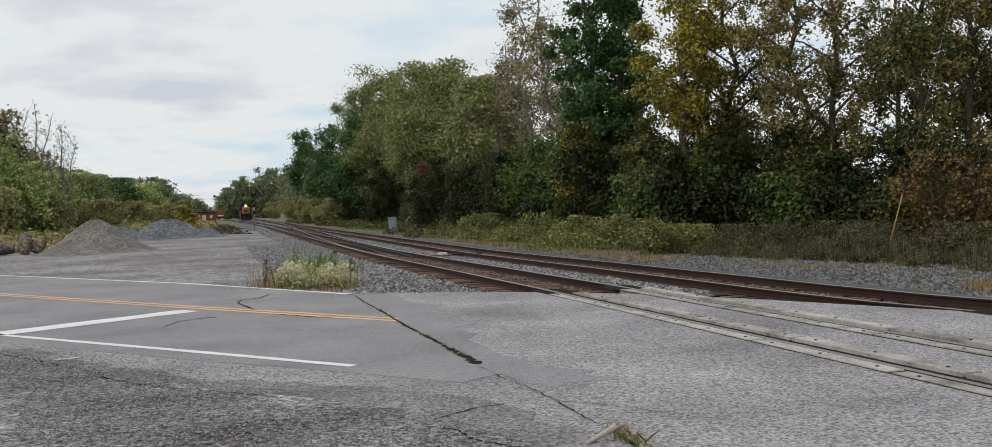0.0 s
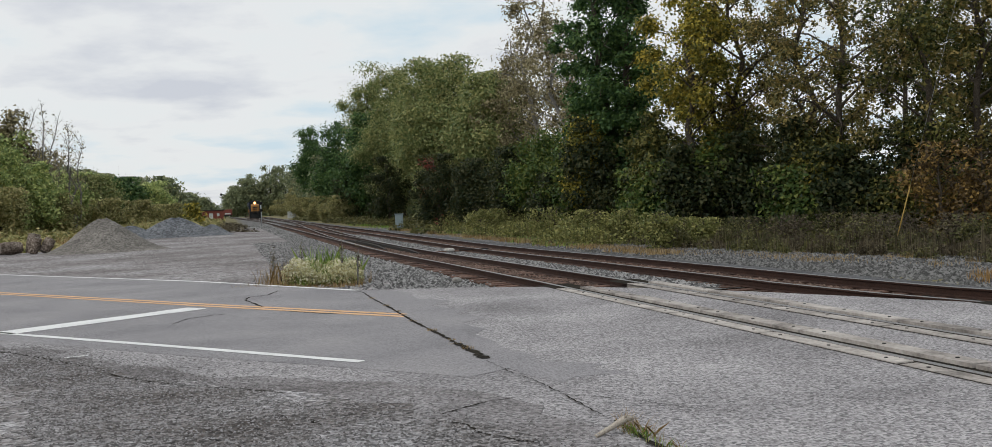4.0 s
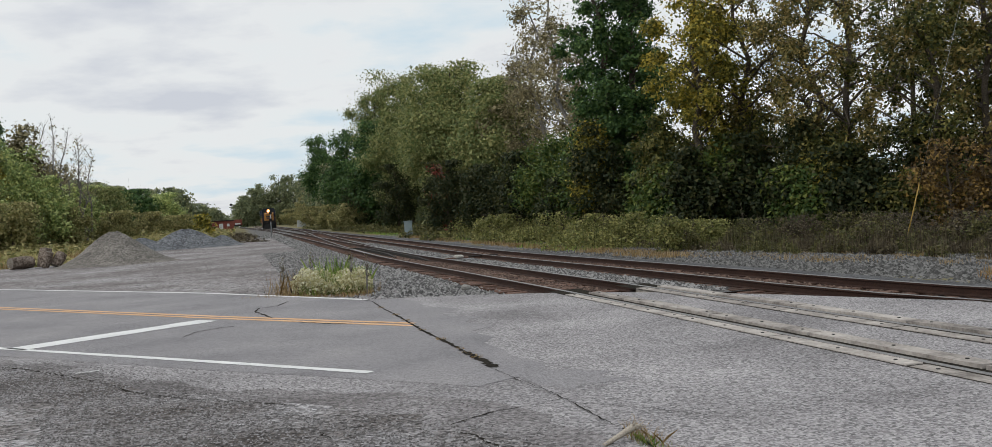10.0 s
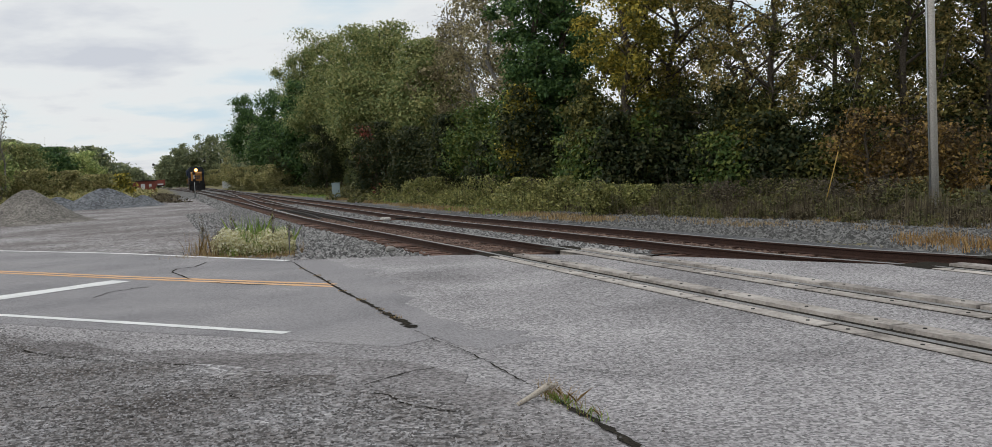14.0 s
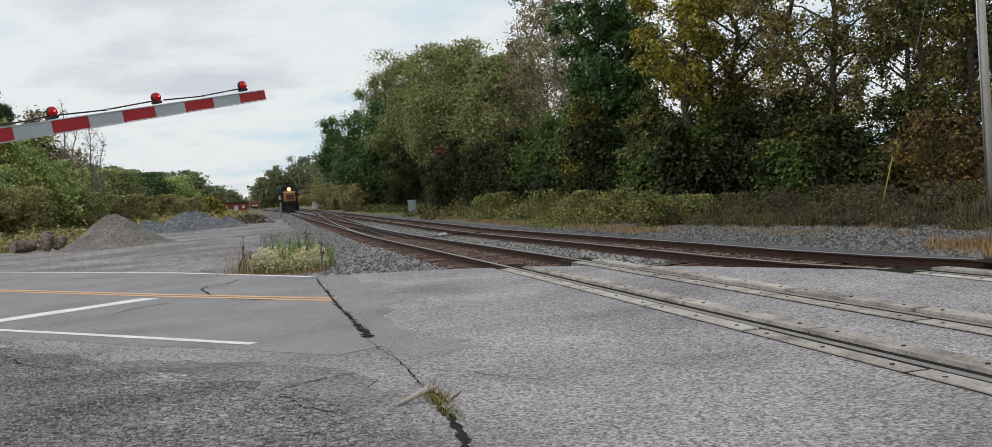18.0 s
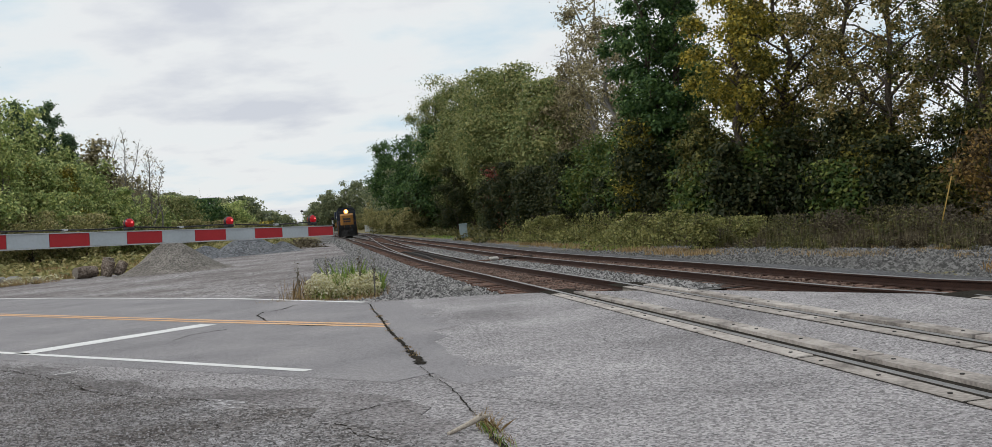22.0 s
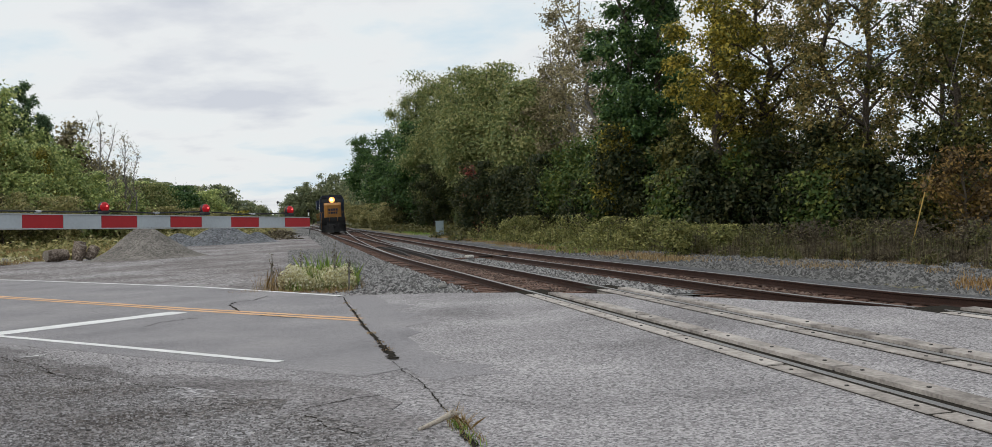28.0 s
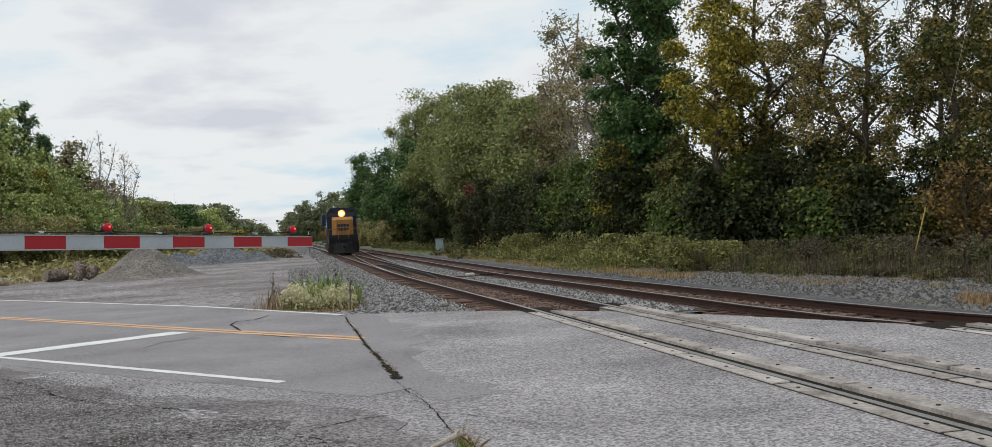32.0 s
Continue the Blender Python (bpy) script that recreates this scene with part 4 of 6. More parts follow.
_st2 = [(p.x, p.y, 0.7) for p in [at(34 + 60 * random.random(), 16.9 + 0.8 * random.random()) for _ in range(60)]]
blades("dry_grass", _st2, L_STRAW, 0.22, 5000, 0.02, "strip of short straw-coloured grass", 36)
_st3 = [(p.x, p.y, 0.9) for p in [at(9 + 10 * random.random() ** 1.6, 17.0 + 1.7 * random.random()) for _ in range(20)]]
blades("dry_grass", _st3, L_ORANGE, 0.26, 2600, 0.016, "dry orange grass beside the cinder", 39)
_st5 = [(p.x, p.y, 0.8) for p in [at(26 + 24 * random.random(), 17.8 + 2.6 * random.random()) for _ in range(60)]]
blades("dry_grass", _st5, L_STRAW, 0.2, 6500, 0.016, "straw-coloured grass between the gravel and the brush", 44)
_st4 = [(p.x, p.y, 2.6) for p in [at(66 + 40 * random.random(), -42 + 33 * random.random()) for _ in range(70)]]
blades("field_grass", _st4, L_STRAW, 0.5, 14000, 0.05, "straw-coloured field grass", 40)
# upright plumes of dry and olive weeds in front of the wood
def plumes(s0, s1, o0, o1, n, seed):
    rng = random.Random(seed)
    return [(p.x, p.y, rng.uniform(0.12, 0.35)) for p in [at(rng.uniform(s0, s1), rng.uniform(o0, o1)) for _ in range(n)]]


def feathery(spots, h0, h1, spread, seed):
    rng = random.Random(seed)
    return [(x, y, rng.uniform(h0, h1), r * spread) for x, y, r in spots]


thicket("brush", feathery(plumes(31, 60, 20.2, 22.8, 90, 81), 0.7, 1.25, 1.5, 81), L_DRY, 0.05, 15000, "dry purple-brown weed plumes before the wood", (L_DRY, 900), stretch=2.0, seed=81)
thicket("brush", feathery(plumes(31, 58, 19.8, 22.6, 70, 82), 0.6, 1.15, 1.5, 82), L_BRUSH, 0.05, 13000, "olive weed plumes before the wood", (L_BRUSH, 700), stretch=2.2, seed=82)
thicket("brush", feathery(plumes(13, 33, 22.4, 26.0, 90, 83), 0.6, 1.2, 1.5, 83), L_DRY, 0.045, 14000, "dry brown weed plumes on the gravel slope", (L_DRY, 1100), stretch=2.0, seed=83)
thicket("brush", feathery(plumes(13, 35, 21.8, 25.5, 50, 84), 0.5, 1.1, 1.5, 84), L_BRUSH, 0.045, 10000, "olive weed plumes on the gravel slope", (L_DRY, 500), stretch=2.2, seed=84)
blades("dry_grass", plumes(9, 34, 19.2, 22.6, 120, 85), L_STRAW, 0.22, 5500, 0.014, "straw tufts on the gravel slope", 85)
# the flowering weeds between the lot and the track
_green = [(-6.0, 25.7, 0.55, -0.2), (-5.6, 26.0, 0.55, -0.2), (-6.2, 26.4, 0.5, -0.2), (-5.3, 25.3, 0.45, -0.2)]
_bloom = [(-5.75, 24.1, 0.42, -0.2), (-5.25, 24.15, 0.42, -0.2), (-4.85, 23.9, 0.32, -0.2), (-5.95, 24.7, 0.38, -0.2), (-5.4, 24.9, 0.42, -0.2), (-6.2, 24.2, 0.3, -0.2)]
_tan = [(-6.75, 24.1, 0.4, -0.2), (-6.45, 23.8, 0.35, -0.2), (-4.6, 24.2, 0.25, -0.2), (-6.6, 25.0, 0.4, -0.2), (-7.1, 25.6, 0.4, -0.2), (-7.0, 26.8, 0.4, -0.2)]
blades("weeds", _green + _bloom, L_BLADE, 0.55, 1500, 0.014, "patch of tall green weeds beside the track", 33, "weeds")
blades("weeds", _green, L_BLADE, 0.75, 900, 0.018, "tall bright green weeds beside the track", 37, "weeds")
blades("weeds", _tan + _bloom, L_STRAW, 0.55, 650, 0.01, "dry tan stalks among the weeds", 34, "weeds")
blades("weeds", _tan + _bloom + _green, L_DRY, 0.75, 260, 0.009, "dry brown stalks among the weeds", 38, "weeds")
_rw = np.random.default_rng(8)
_n = 8500
_fl = np.array(_bloom)[_rw.integers(len(_bloom), size=_n)]
_fr = np.sqrt(_rw.random(_n)) * _fl[:, 2] * 1.15
_fa = _rw.uniform(0, 6.283, _n)
_fx, _fy = _fl[:, 0] + np.cos(_fa) * _fr, _fl[:, 1] + np.sin(_fa) * _fr
_fh = np.array([0.42 + 0.3 * noise.noise((a * 2.2, b * 2.2, 9)) for a, b in zip(_fx, _fy)])
tagged(cards("flowers", np.stack([_fx, _fy, -0.12 + _fh * (0.25 + 0.9 * _rw.random(_n) ** 0.7)], 1), 0.05 * _rw.uniform(0.5, 1.4, _n), L_PETAL, seed=41), "clusters of small cream-white wildflowers", "flowers", "", "stuff")
blades("dry_grass", [(-6.9 + 0.36 * k, 23.1 + 0.3 * random.random(), 0.45, -0.18) for k in range(7)], L_STRAW, 0.2, 1300, 0.014, "dry grass fringe at the road's edge", 35)
for _x, _y, _h in ((-5.0, 23.9, 0.95), (-4.55, 23.6, 0.85), (-6.9, 24.6, 0.85), (-6.5, 25.6, 0.9)):
    bm = bmesh.new()
    tube(bm, [(_x, _y, -0.3), (_x + 0.02, _y, _h * 0.6 - 0.1), (_x + 0.05, _y + 0.02, _h - 0.1)], [0.02, 0.02, 0.008], 6)
    _c = np.random.default_rng(int(_h * 100)).normal(size=(70, 3)) * (0.03, 0.03, 0.2) + (_x + 0.03, _y, _h * 0.75 - 0.1)
    _st = part("weed_stalk", bm, M_GREYBARK)
    tagged(_st, "tall dry brown weed stalk", "weed")
    cards("seed_heads", _c, 0.04, L_DRY, _st, seed=int(_h * 70))["kind"] = "stuff"


# ---- heaps, logs, hut and boxes ----
def heap(name, x, y, rx, ry, h, mat, label, seed, turn=0.0):
    """A conical heap with slumped, uneven sides and loose stones at its foot."""
    bm = bmesh.new()
    rings, seg = 16, 48
    rows = []
    for i in range(rings + 1):
        u = i / rings
        row = []
        for j in range(seg):
            a = 2 * math.pi * j / seg
            n1 = noise.noise((math.cos(a) * 1.6 + seed, math.sin(a) * 1.6, u))
            n2 = noise.noise((math.cos(a) * 7 + seed, math.sin(a) * 7, u * 8))
            r = u * (1 + 0.12 * n1)
            z = h * (0.4 * (1 - u) ** 1.12 + 0.3 * (1 + math.cos(math.pi * u))) * (1 + 0.06 * n1) + 0.05 * n2 * h * min(1, 3 * u) * (1 - u) - 0.08
            row.append(bm.verts.new((math.cos(a) * r * rx, math.sin(a) * r * ry, z)))
        rows.append(row)
    for r0, r1 in zip(rows[1:], rows[2:]):
        for j in range(seg):
            bm.faces.new((r0[j], r1[j], r1[(j + 1) % seg], r0[(j + 1) % seg])).smooth = True
    bm.faces.new(rows[1]).smooth = True
    bmesh.ops.recalc_face_normals(bm, faces=bm.faces)
    for v in rows[0]:
        bm.verts.remove(v)
    ob = part(name, bm, mat)
    s, _ = so(x, y)
    ob.matrix_world = pose(x, y, top(s) - 0.02, 0, 0, turn)
    return tagged(ob, label, "heap")


M_HEAP = material("grit_heap", [(0.11, 0.1, 0.09), (0.18, 0.165, 0.148), (0.27, 0.25, 0.225)], 0.9, 9, 0.95, bump=0.9, depth=0.06, stain=0.5, spot=(12, 0.6, 1.4))
M_HEAP2 = material("stone_heap", [(0.075, 0.082, 0.092), (0.135, 0.142, 0.155), (0.22, 0.228, 0.24)], 0.9, 9, 0.95, bump=1.0, depth=0.1, stain=0.5, spot=(7, 0.5, 1.5))
heap("rubble_mound", -27.75, 55.6, 3.6, 3.4, 1.95, M_HEAP, "conical heap of brown-grey grit on the lot", 2)
heap("rubble_mound", -36.1, 83.8, 4.4, 3.0, 1.75, M_HEAP2, "heap of coarse blue-grey stone", 7, 20)
heap("rubble_mound", -39.5, 82.3, 3.2, 2.6, 1.2, M_HEAP2, "low heap of coarse blue-grey stone", 9, 30)
heap("rubble_mound", -33.5, 85.5, 2.2, 1.8, 1.0, M_HEAP2, "small heap of coarse blue-grey stone", 12, 10)


M_LOG = material("brown_log_bark", [(0.0604, 0.0448, 0.0345), (0.1725, 0.1346, 0.1069), (0.345, 0.2932, 0.2501)], 2.5, 12, 0.95, bump=1.0, depth=0.08, stain=0.4, span=(0.38, 0.62))
M_CUT = material("weathered_log_end", [(0.1, 0.085, 0.07), (0.19, 0.165, 0.14), (0.28, 0.25, 0.21)], 3, 25, 0.95, bump=0.5, depth=0.02)


def log(x, y, z, length, r, turn, label, seed, tilt=0.0):
    """A weathered cut log: a lumpy barked body with sawn ends."""
    g = empty("log", pose(x, y, z, 0, 0, turn) @ pose(0, 0, r * 0.8 if tilt < 45 else length * 0.5, 0, -tilt, 0))
    tagged(g, label, "log")
    bm = bmesh.new()
    n_, sides = 16, 26
    rows = []
    for k in range(n_ + 1):
        u = k / n_
        rr = r * (0.82 + 0.06 * math.sin(math.pi * u))
        rows.append([])
        for j in range(sides):
            a = 2 * math.pi * j / sides
            f = 1 + 0.1 * noise.noise((math.cos(a) * 1.5 + seed, math.sin(a) * 1.5, u * 2)) + 0.09 * noise.noise((math.cos(a) * 5, math.sin(a) * 5, u * 4 + seed))
            rows[-1].append(bm.verts.new(((u - 0.5) * length, math.cos(a) * rr * f, math.sin(a) * rr * f * 0.9)))
    for r0, r1 in zip(rows, rows[1:]):
        for j in range(sides):
            bm.faces.new((r0[j], r0[(j + 1) % sides], r1[(j + 1) % sides], r1[j])).smooth = True
    bmesh.ops.recalc_face_normals(bm, faces=bm.faces)
    part("bark", bm, M_LOG, g)
    for row, sgn in ((rows_at(length, r, seed, 0, sides), -1), (rows_at(length, r, seed, 1, sides), 1)):
        bm = bmesh.new()
        ring = [bm.verts.new((p[0] - 0.01 * sgn, p[1] * 0.97, p[2] * 0.97)) for p in row]
        mid_ = bm.verts.new((sgn * (length / 2 + 0.03), 0.02, -0.02))
        for j in range(sides):
            bm.faces.new((ring[j], ring[(j + 1) % sides], mid_))
        part("cut_face", bm, M_CUT, g, "grey sawn log end")


def rows_at(length, r, seed, u, sides):
    out = []
    for j in range(sides):
        a = 2 * math.pi * j / sides
        f = 1 + 0.1 * noise.noise((math.cos(a) * 1.5 + seed, math.sin(a) * 1.5, u * 2)) + 0.09 * noise.noise((math.cos(a) * 5, math.sin(a) * 5, u * 4 + seed))
        out.append(((u - 0.5) * length, math.cos(a) * r * 0.82 * f, math.sin(a) * r * 0.82 * f * 0.9))
    return out


log(-33.1, 54.7, -0.05, 1.3, 0.46, 62, "thick brown cut log lying on the lot", 1)
log(-32.1, 55.5, -0.05, 1.15, 0.44, 30, "thick grey cut log standing against the heap", 2, 80)
log(-31.6, 54.9, -0.05, 0.95, 0.34, 20, "grey cut log leaning against its neighbour", 4, 70)
log(-31.1, 55.3, -0.05, 0.85, 0.38, 60, "short pale cut log leaning against the heap", 3, 58)

M_BRICK = material("red_brick", [(0.16, 0.045, 0.035), (0.23, 0.07, 0.055), (0.3, 0.11, 0.085)], 1.5, 20, 0.9, bump=0.4, depth=0.01)
M_ROOF = plain("dark_roofing", (0.05, 0.045, 0.045), 0.9)
M_PALE = plain("pale_grey_paint", (0.62, 0.64, 0.65), 0.6)
M_BOX = plain("weathered_grey_green_metal", (0.27, 0.33, 0.34), 0.6, 0.2)


def hut(x, y, turn):
    s, _ = so(x, y)
    g = empty("equipment_hut", pose(x, y, top(s) + 0.1, 0, 0, turn))
    tagged(g, "small flat-roofed red brick railway hut", "hut")
    bm = bmesh.new()
    box(bm, -2.65, 2.65, -1.5, 1.5, -0.6, 2.3, 0.03)
    part("wall", bm, M_BRICK, g)
    bm = bmesh.new()
    box(bm, -2.9, 2.9, -1.75, 1.75, 2.303, 2.5, 0.03)
    part("roof", bm, M_ROOF, g, "dark flat roof slab")
    bm = bmesh.new()
    box(bm, -0.45, 0.4, -1.56, -1.503, 0.05, 1.75, 0.01)
    part("door", bm, M_PALE, g, "pale painted door")
    bm = bmesh.new()
    box(bm, 1.2, 1.75, -1.55, -1.503, 1.1, 1.7, 0.01)
    part("sign", bm, M_PALE, g, "pale plain sign board")
    return g


hut(-82.9, 205.3, 22)


def cabinet(name, x, y, w, d, h, turn, mat, label, legs=True):
    z = ground_z(x, y)
    g = empty(name, pose(x, y, z, 0, 0, turn))
    tagged(g, label, "cabinet")
    bm = bmesh.new()
    box(bm, -w / 2, w / 2, -d / 2, d / 2, 0.25 if legs else 0.0, h, 0.02)
    part("body", bm, mat, g)
    bm = bmesh.new()
    box(bm, -w / 2 - 0.05, w / 2 + 0.05, -d / 2 - 0.05, d / 2 + 0.05, h + 0.003, h + 0.09, 0.02)
    part("lid", bm, mat, g)
    bm = bmesh.new()
    box(bm, -w / 2 + 0.06, w / 2 - 0.06, -d / 2 - 0.03, -d / 2 - 0.003, 0.35, h - 0.08, 0.008)
    door = part("door", bm, mat, g)
    bm = bmesh.new()
    box(bm, w / 2 - 0.16, w / 2 - 0.12, -d / 2 - 0.06, -d / 2 - 0.033, h * 0.5, h * 0.5 + 0.16, 0.005)
    part("handle", bm, M_IRON, door)
    for sx in (-1, 1):
        bm = bmesh.new()
        box(bm, sx * (w / 2 - 0.08) - 0.03, sx * (w / 2 - 0.08) + 0.03, -0.1, 0.1, -0.1, 0.247, 0.005)
        part("foot", bm, M_IRON, g)
    return g


cabinet("signal_cabinet", -17.45, 91.0, 0.75, 0.55, 1.5, 12, M_BOX, "grey-green metal signal cabinet on short feet beside the track")
cabinet("relay_shed", -75.5, 238.6, 2.1, 1.8, 1.9, 18, M_PALE, "pale grey metal relay cabinet beside the track")

M_BOX2 = material("weathered_white_paint", [(0.22, 0.2, 0.18), (0.42, 0.4, 0.37), (0.6, 0.58, 0.55)], 3, 20, 0.8, bump=0.3, depth=0.01)
# the switch stand's pale box between the tracks
g = empty("switch_machine", pose(*at(42.0, 10.75, -0.34), 0, 0, 20))
tagged(g, "low white-topped switch machine between the tracks", "switch machine")
bm = bmesh.new()
box(bm, -0.17, 0.2, -0.24, 0.24, 0.05, 0.2, 0.05)
part("housing", bm, M_BOX2, g, "weathered white housing")
bm = bmesh.new()
box(bm, -0.9, 1.6, -0.16, 0.16, 0.0, 0.1, 0.01)
part("base_plate", bm, M_TIE, g)
bm = bmesh.new()
tube(bm, [(0.4, -0.2, 0.12), (1.7, -0.2, 0.1)], [0.03, 0.03], 6)
part("throw_rod", bm, M_IRON, g)

# black greased plates of the turnout
g = empty("switch_points", pose(0, 0, 0))
tagged(g, "black greased frog and guard rails in the near track", "switch")
for _o, _s0, _s1 in ((NEAR + 0.55, 40, 60), (NEAR + 0.1, 46, 62)):
    bm = bmesh.new()
    n_ = 8
    rows = [[bm.verts.new(at(_s0 + (_s1 - _s0) * k / n_, _o - 0.012 * k + dx, top(_s0 + (_s1 - _s0) * k / n_) + dz - 0.02 - 0.1 * (abs(k / n_ - 0.5) * 2) ** 6)) for dx, dz in ((-0.05, -0.17), (0.05, -0.17), (0.05, 0.0), (-0.05, 0.0))] for k in range(n_ + 1)]
    for r0, r1 in zip(rows, rows[1:]):
        for k in range(4):
            bm.faces.new((r0[k], r0[(k + 1) % 4], r1[(k + 1) % 4], r1[k]))
    bmesh.ops.recalc_face_normals(bm, faces=bm.faces)
    part("guard_rail", bm, M_IRON, g)


def signal_mast(x, y, h, heads, label, ladder=True, size=0.42):
    z = ground_z(x, y)
    s, _ = so(x, y)
    g = empty("signal_mast", pose(x, y, z, 0, 0, 21.5))
    tagged(g, label, "railway signal")
    bm = bmesh.new()
    tube(bm, [(0, 0, -0.1), (0, 0, h)], [0.06, 0.05], 10)
    part("mast", bm, M_GALV, g)
    if ladder:
        bm = bmesh.new()
        for sx in (-0.2, 0.2):
            tube(bm, [(sx, 0.6, 0), (sx, 0.25, h * 0.9)], [0.025, 0.025], 5)
        for k in range(int(h / 0.4)):
            u = k * 0.4 / h
            tube(bm, [(-0.2, 0.6 - 0.35 * u, k * 0.4 + 0.1), (0.2, 0.6 - 0.35 * u, k * 0.4 + 0.1)], [0.015, 0.015], 4)
        part("ladder", bm, M_GALV, g)
    for k in range(heads):
        zc = h - 0.2 - k * 0.9
        bm = bmesh.new()
        disc(bm, pose(0, -0.1, zc, 90, 0, 0), size, 0.04, 20)
        head = part("signal_head", bm, M_IRON, g, "black round signal target")
        bm = bmesh.new()
        disc(bm, pose(0, -0.26, zc, 90, 0, 0), size * 0.4, 0.28, 14, size * 0.45)
        part("hood", bm, M_IRON, head)
    return g


M_GALV = plain("galvanised_steel", (0.42, 0.44, 0.46), 0.45, 0.7)
signal_mast(-40.9, 119.3, 3.5, 2, "short grey steel signal mast beside the track", False, 0.2)
signal_mast(-121.6, 308.3, 8.3, 1, "tall signal mast with a black round head against the sky", False)

# utility pole and its yellow-sleeved guy wire
M_POLE = material("weathered_pole_wood", [(0.275, 0.25, 0.225), (0.4125, 0.3875, 0.3562), (0.55, 0.525, 0.4875)], 1.5, 30, 0.9, bump=0.5, depth=0.01)
M_SLEEVE = plain("yellow_plastic_sleeve", (0.36, 0.24, 0.06), 0.6)
PX, PY = 14.3, 34.5
g = empty("utility_pole", pose(PX, PY, ground_z(PX, PY)))
tagged(g, "tall weathered grey wooden utility pole at the wood's edge", "utility pole")
bm = bmesh.new()
tube(bm, [(0, 0, -0.2), (0.0, 0, 5), (0.03, 0.02, 11.5)], [0.145, 0.135, 0.11], 14)
part("shaft", bm, M_POLE, g)
bm = bmesh.new()
box(bm, -1.2, 1.2, -0.27, -0.15, 10.6, 10.72, 0.01)
part("crossarm", bm, M_POLE, g)
bm = bmesh.new()
tube(bm, [(-0.17, -0.06, 0.0), (-0.165, -0.06, 5.0), (-0.14, -0.06, 9.0)], [0.025, 0.025, 0.025], 6)
part("conduit", bm, M_GALV, g)
g = empty("guy_wire")
tagged(g, "steel guy wire with a yellow sleeve at its foot", "guy wire")
_b, _t = Vector((11.55, 37.8, ground_z(11.55, 37.8) - 0.05)), Vector((12.15, 37.6, 1.68))
bm = bmesh.new()
tube(bm, [_b, _t], [0.023, 0.021], 8)
part("sleeve", bm, M_SLEEVE, g, "yellow plastic sleeve")
bm = bmesh.new()
tube(bm, [_t, _t + (_t - _b) * 3.0], [0.004, 0.004], 5)
part("wire", bm, M_GALV, g)

M_PALEWOOD = material("pale_twig_wood", [(0.24, 0.2, 0.16), (0.42, 0.37, 0.31), (0.55, 0.5, 0.43)], 6, 60, 0.9, bump=0.5, depth=0.004)
# twig and tuft in the foreground crack
bm = bmesh.new()
tube(bm, [(0.9, 8.5, 0.016), (1.02, 8.64, 0.05), (1.1, 8.7, 0.085), (1.17, 8.73, 0.09)], [0.014, 0.02, 0.026, 0.014], 7)
tube(bm, [(1.1, 8.7, 0.085), (1.13, 8.68, 0.13)], [0.014, 0.006], 6)
tube(bm, [(1.02, 8.64, 0.05), (0.97, 8.74, 0.02)], [0.008, 0.003], 6)
tagged(part("twig", bm, M_PALEWOOD), "pale broken twig lying on the asphalt", "twig")
blades("grass_tuft", [(1.14 + 0.035 * k, 8.7 - 0.08 * k, 0.07, 0.0) for k in (0, 1, 2, 4, 6, 8)], L_BLADE, 0.08, 80, 0.006, "green and dry weeds growing in the asphalt crack", 51, lean=0.6)
blades("grass_tuft", [(1.1 + 0.035 * k, 8.82 - 0.08 * k, 0.08, 0.0) for k in (0, 1, 2, 3, 5, 8)], L_STRAW, 0.11, 150, 0.004, "dry grass growing in the asphalt crack", 52, lean=0.6)
blades("grass_tuft", [(x, y, 0.07, 0.0) for x, y in CRACK[2:9]], L_STRAW, 0.03, 160, 0.01, "dry grass in the long crack", 53)
blades("grass_tuft", [(-0.75, 13.2, 0.12, 0.0), (-0.6, 12.9, 0.1, 0.0)], L_STRAW, 0.03, 40, 0.006, "dry weeds in the long crack", 54)


# ---- crossing gate ----
M_RED = plain("red_reflective_sheet", (0.34, 0.014, 0.02), 0.4)
M_SILVER = plain("silver_reflective_sheet", (0.38, 0.42, 0.45), 0.4)
M_LENS = plain("lit_red_lens", (0.36, 0.006, 0.012), 0.15, 0, 0.15)
M_LAMPCORE = plain("red_lamp_glow", (1.0, 0.12, 0.12), 0.3, 0, 1.3)
M_BLACK = plain("black_housing", (0.02, 0.02, 0.022), 0.5)
GATE, GATE_TURN, ARM = (-4.64, 6.80, 1.826), 26.0, 7.0
g = empty("gate_post", pose(GATE[0] - 0.22 * math.cos(radians(GATE_TURN)), GATE[1] + 0.22 * math.sin(radians(GATE_TURN)), 0.0, 0, 0, -GATE_TURN))
tagged(g, "steel crossing gate post with its drive box", "gate post")
bm = bmesh.new()
tube(bm, [(0, 0, 0), (0, 0, 3.6)], [0.07, 0.07], 12)
part("post", bm, M_GALV, g)
bm = bmesh.new()
box(bm, -0.32, 0.1, -0.2, 0.2, 1.5, 2.15, 0.03)
part("drive_box", bm, M_GALV, g)
bm = bmesh.new()
box(bm, -0.25, 0.25, -0.25, 0.25, -0.02, 0.1, 0.02)
part("base", bm, M_GALV, g)

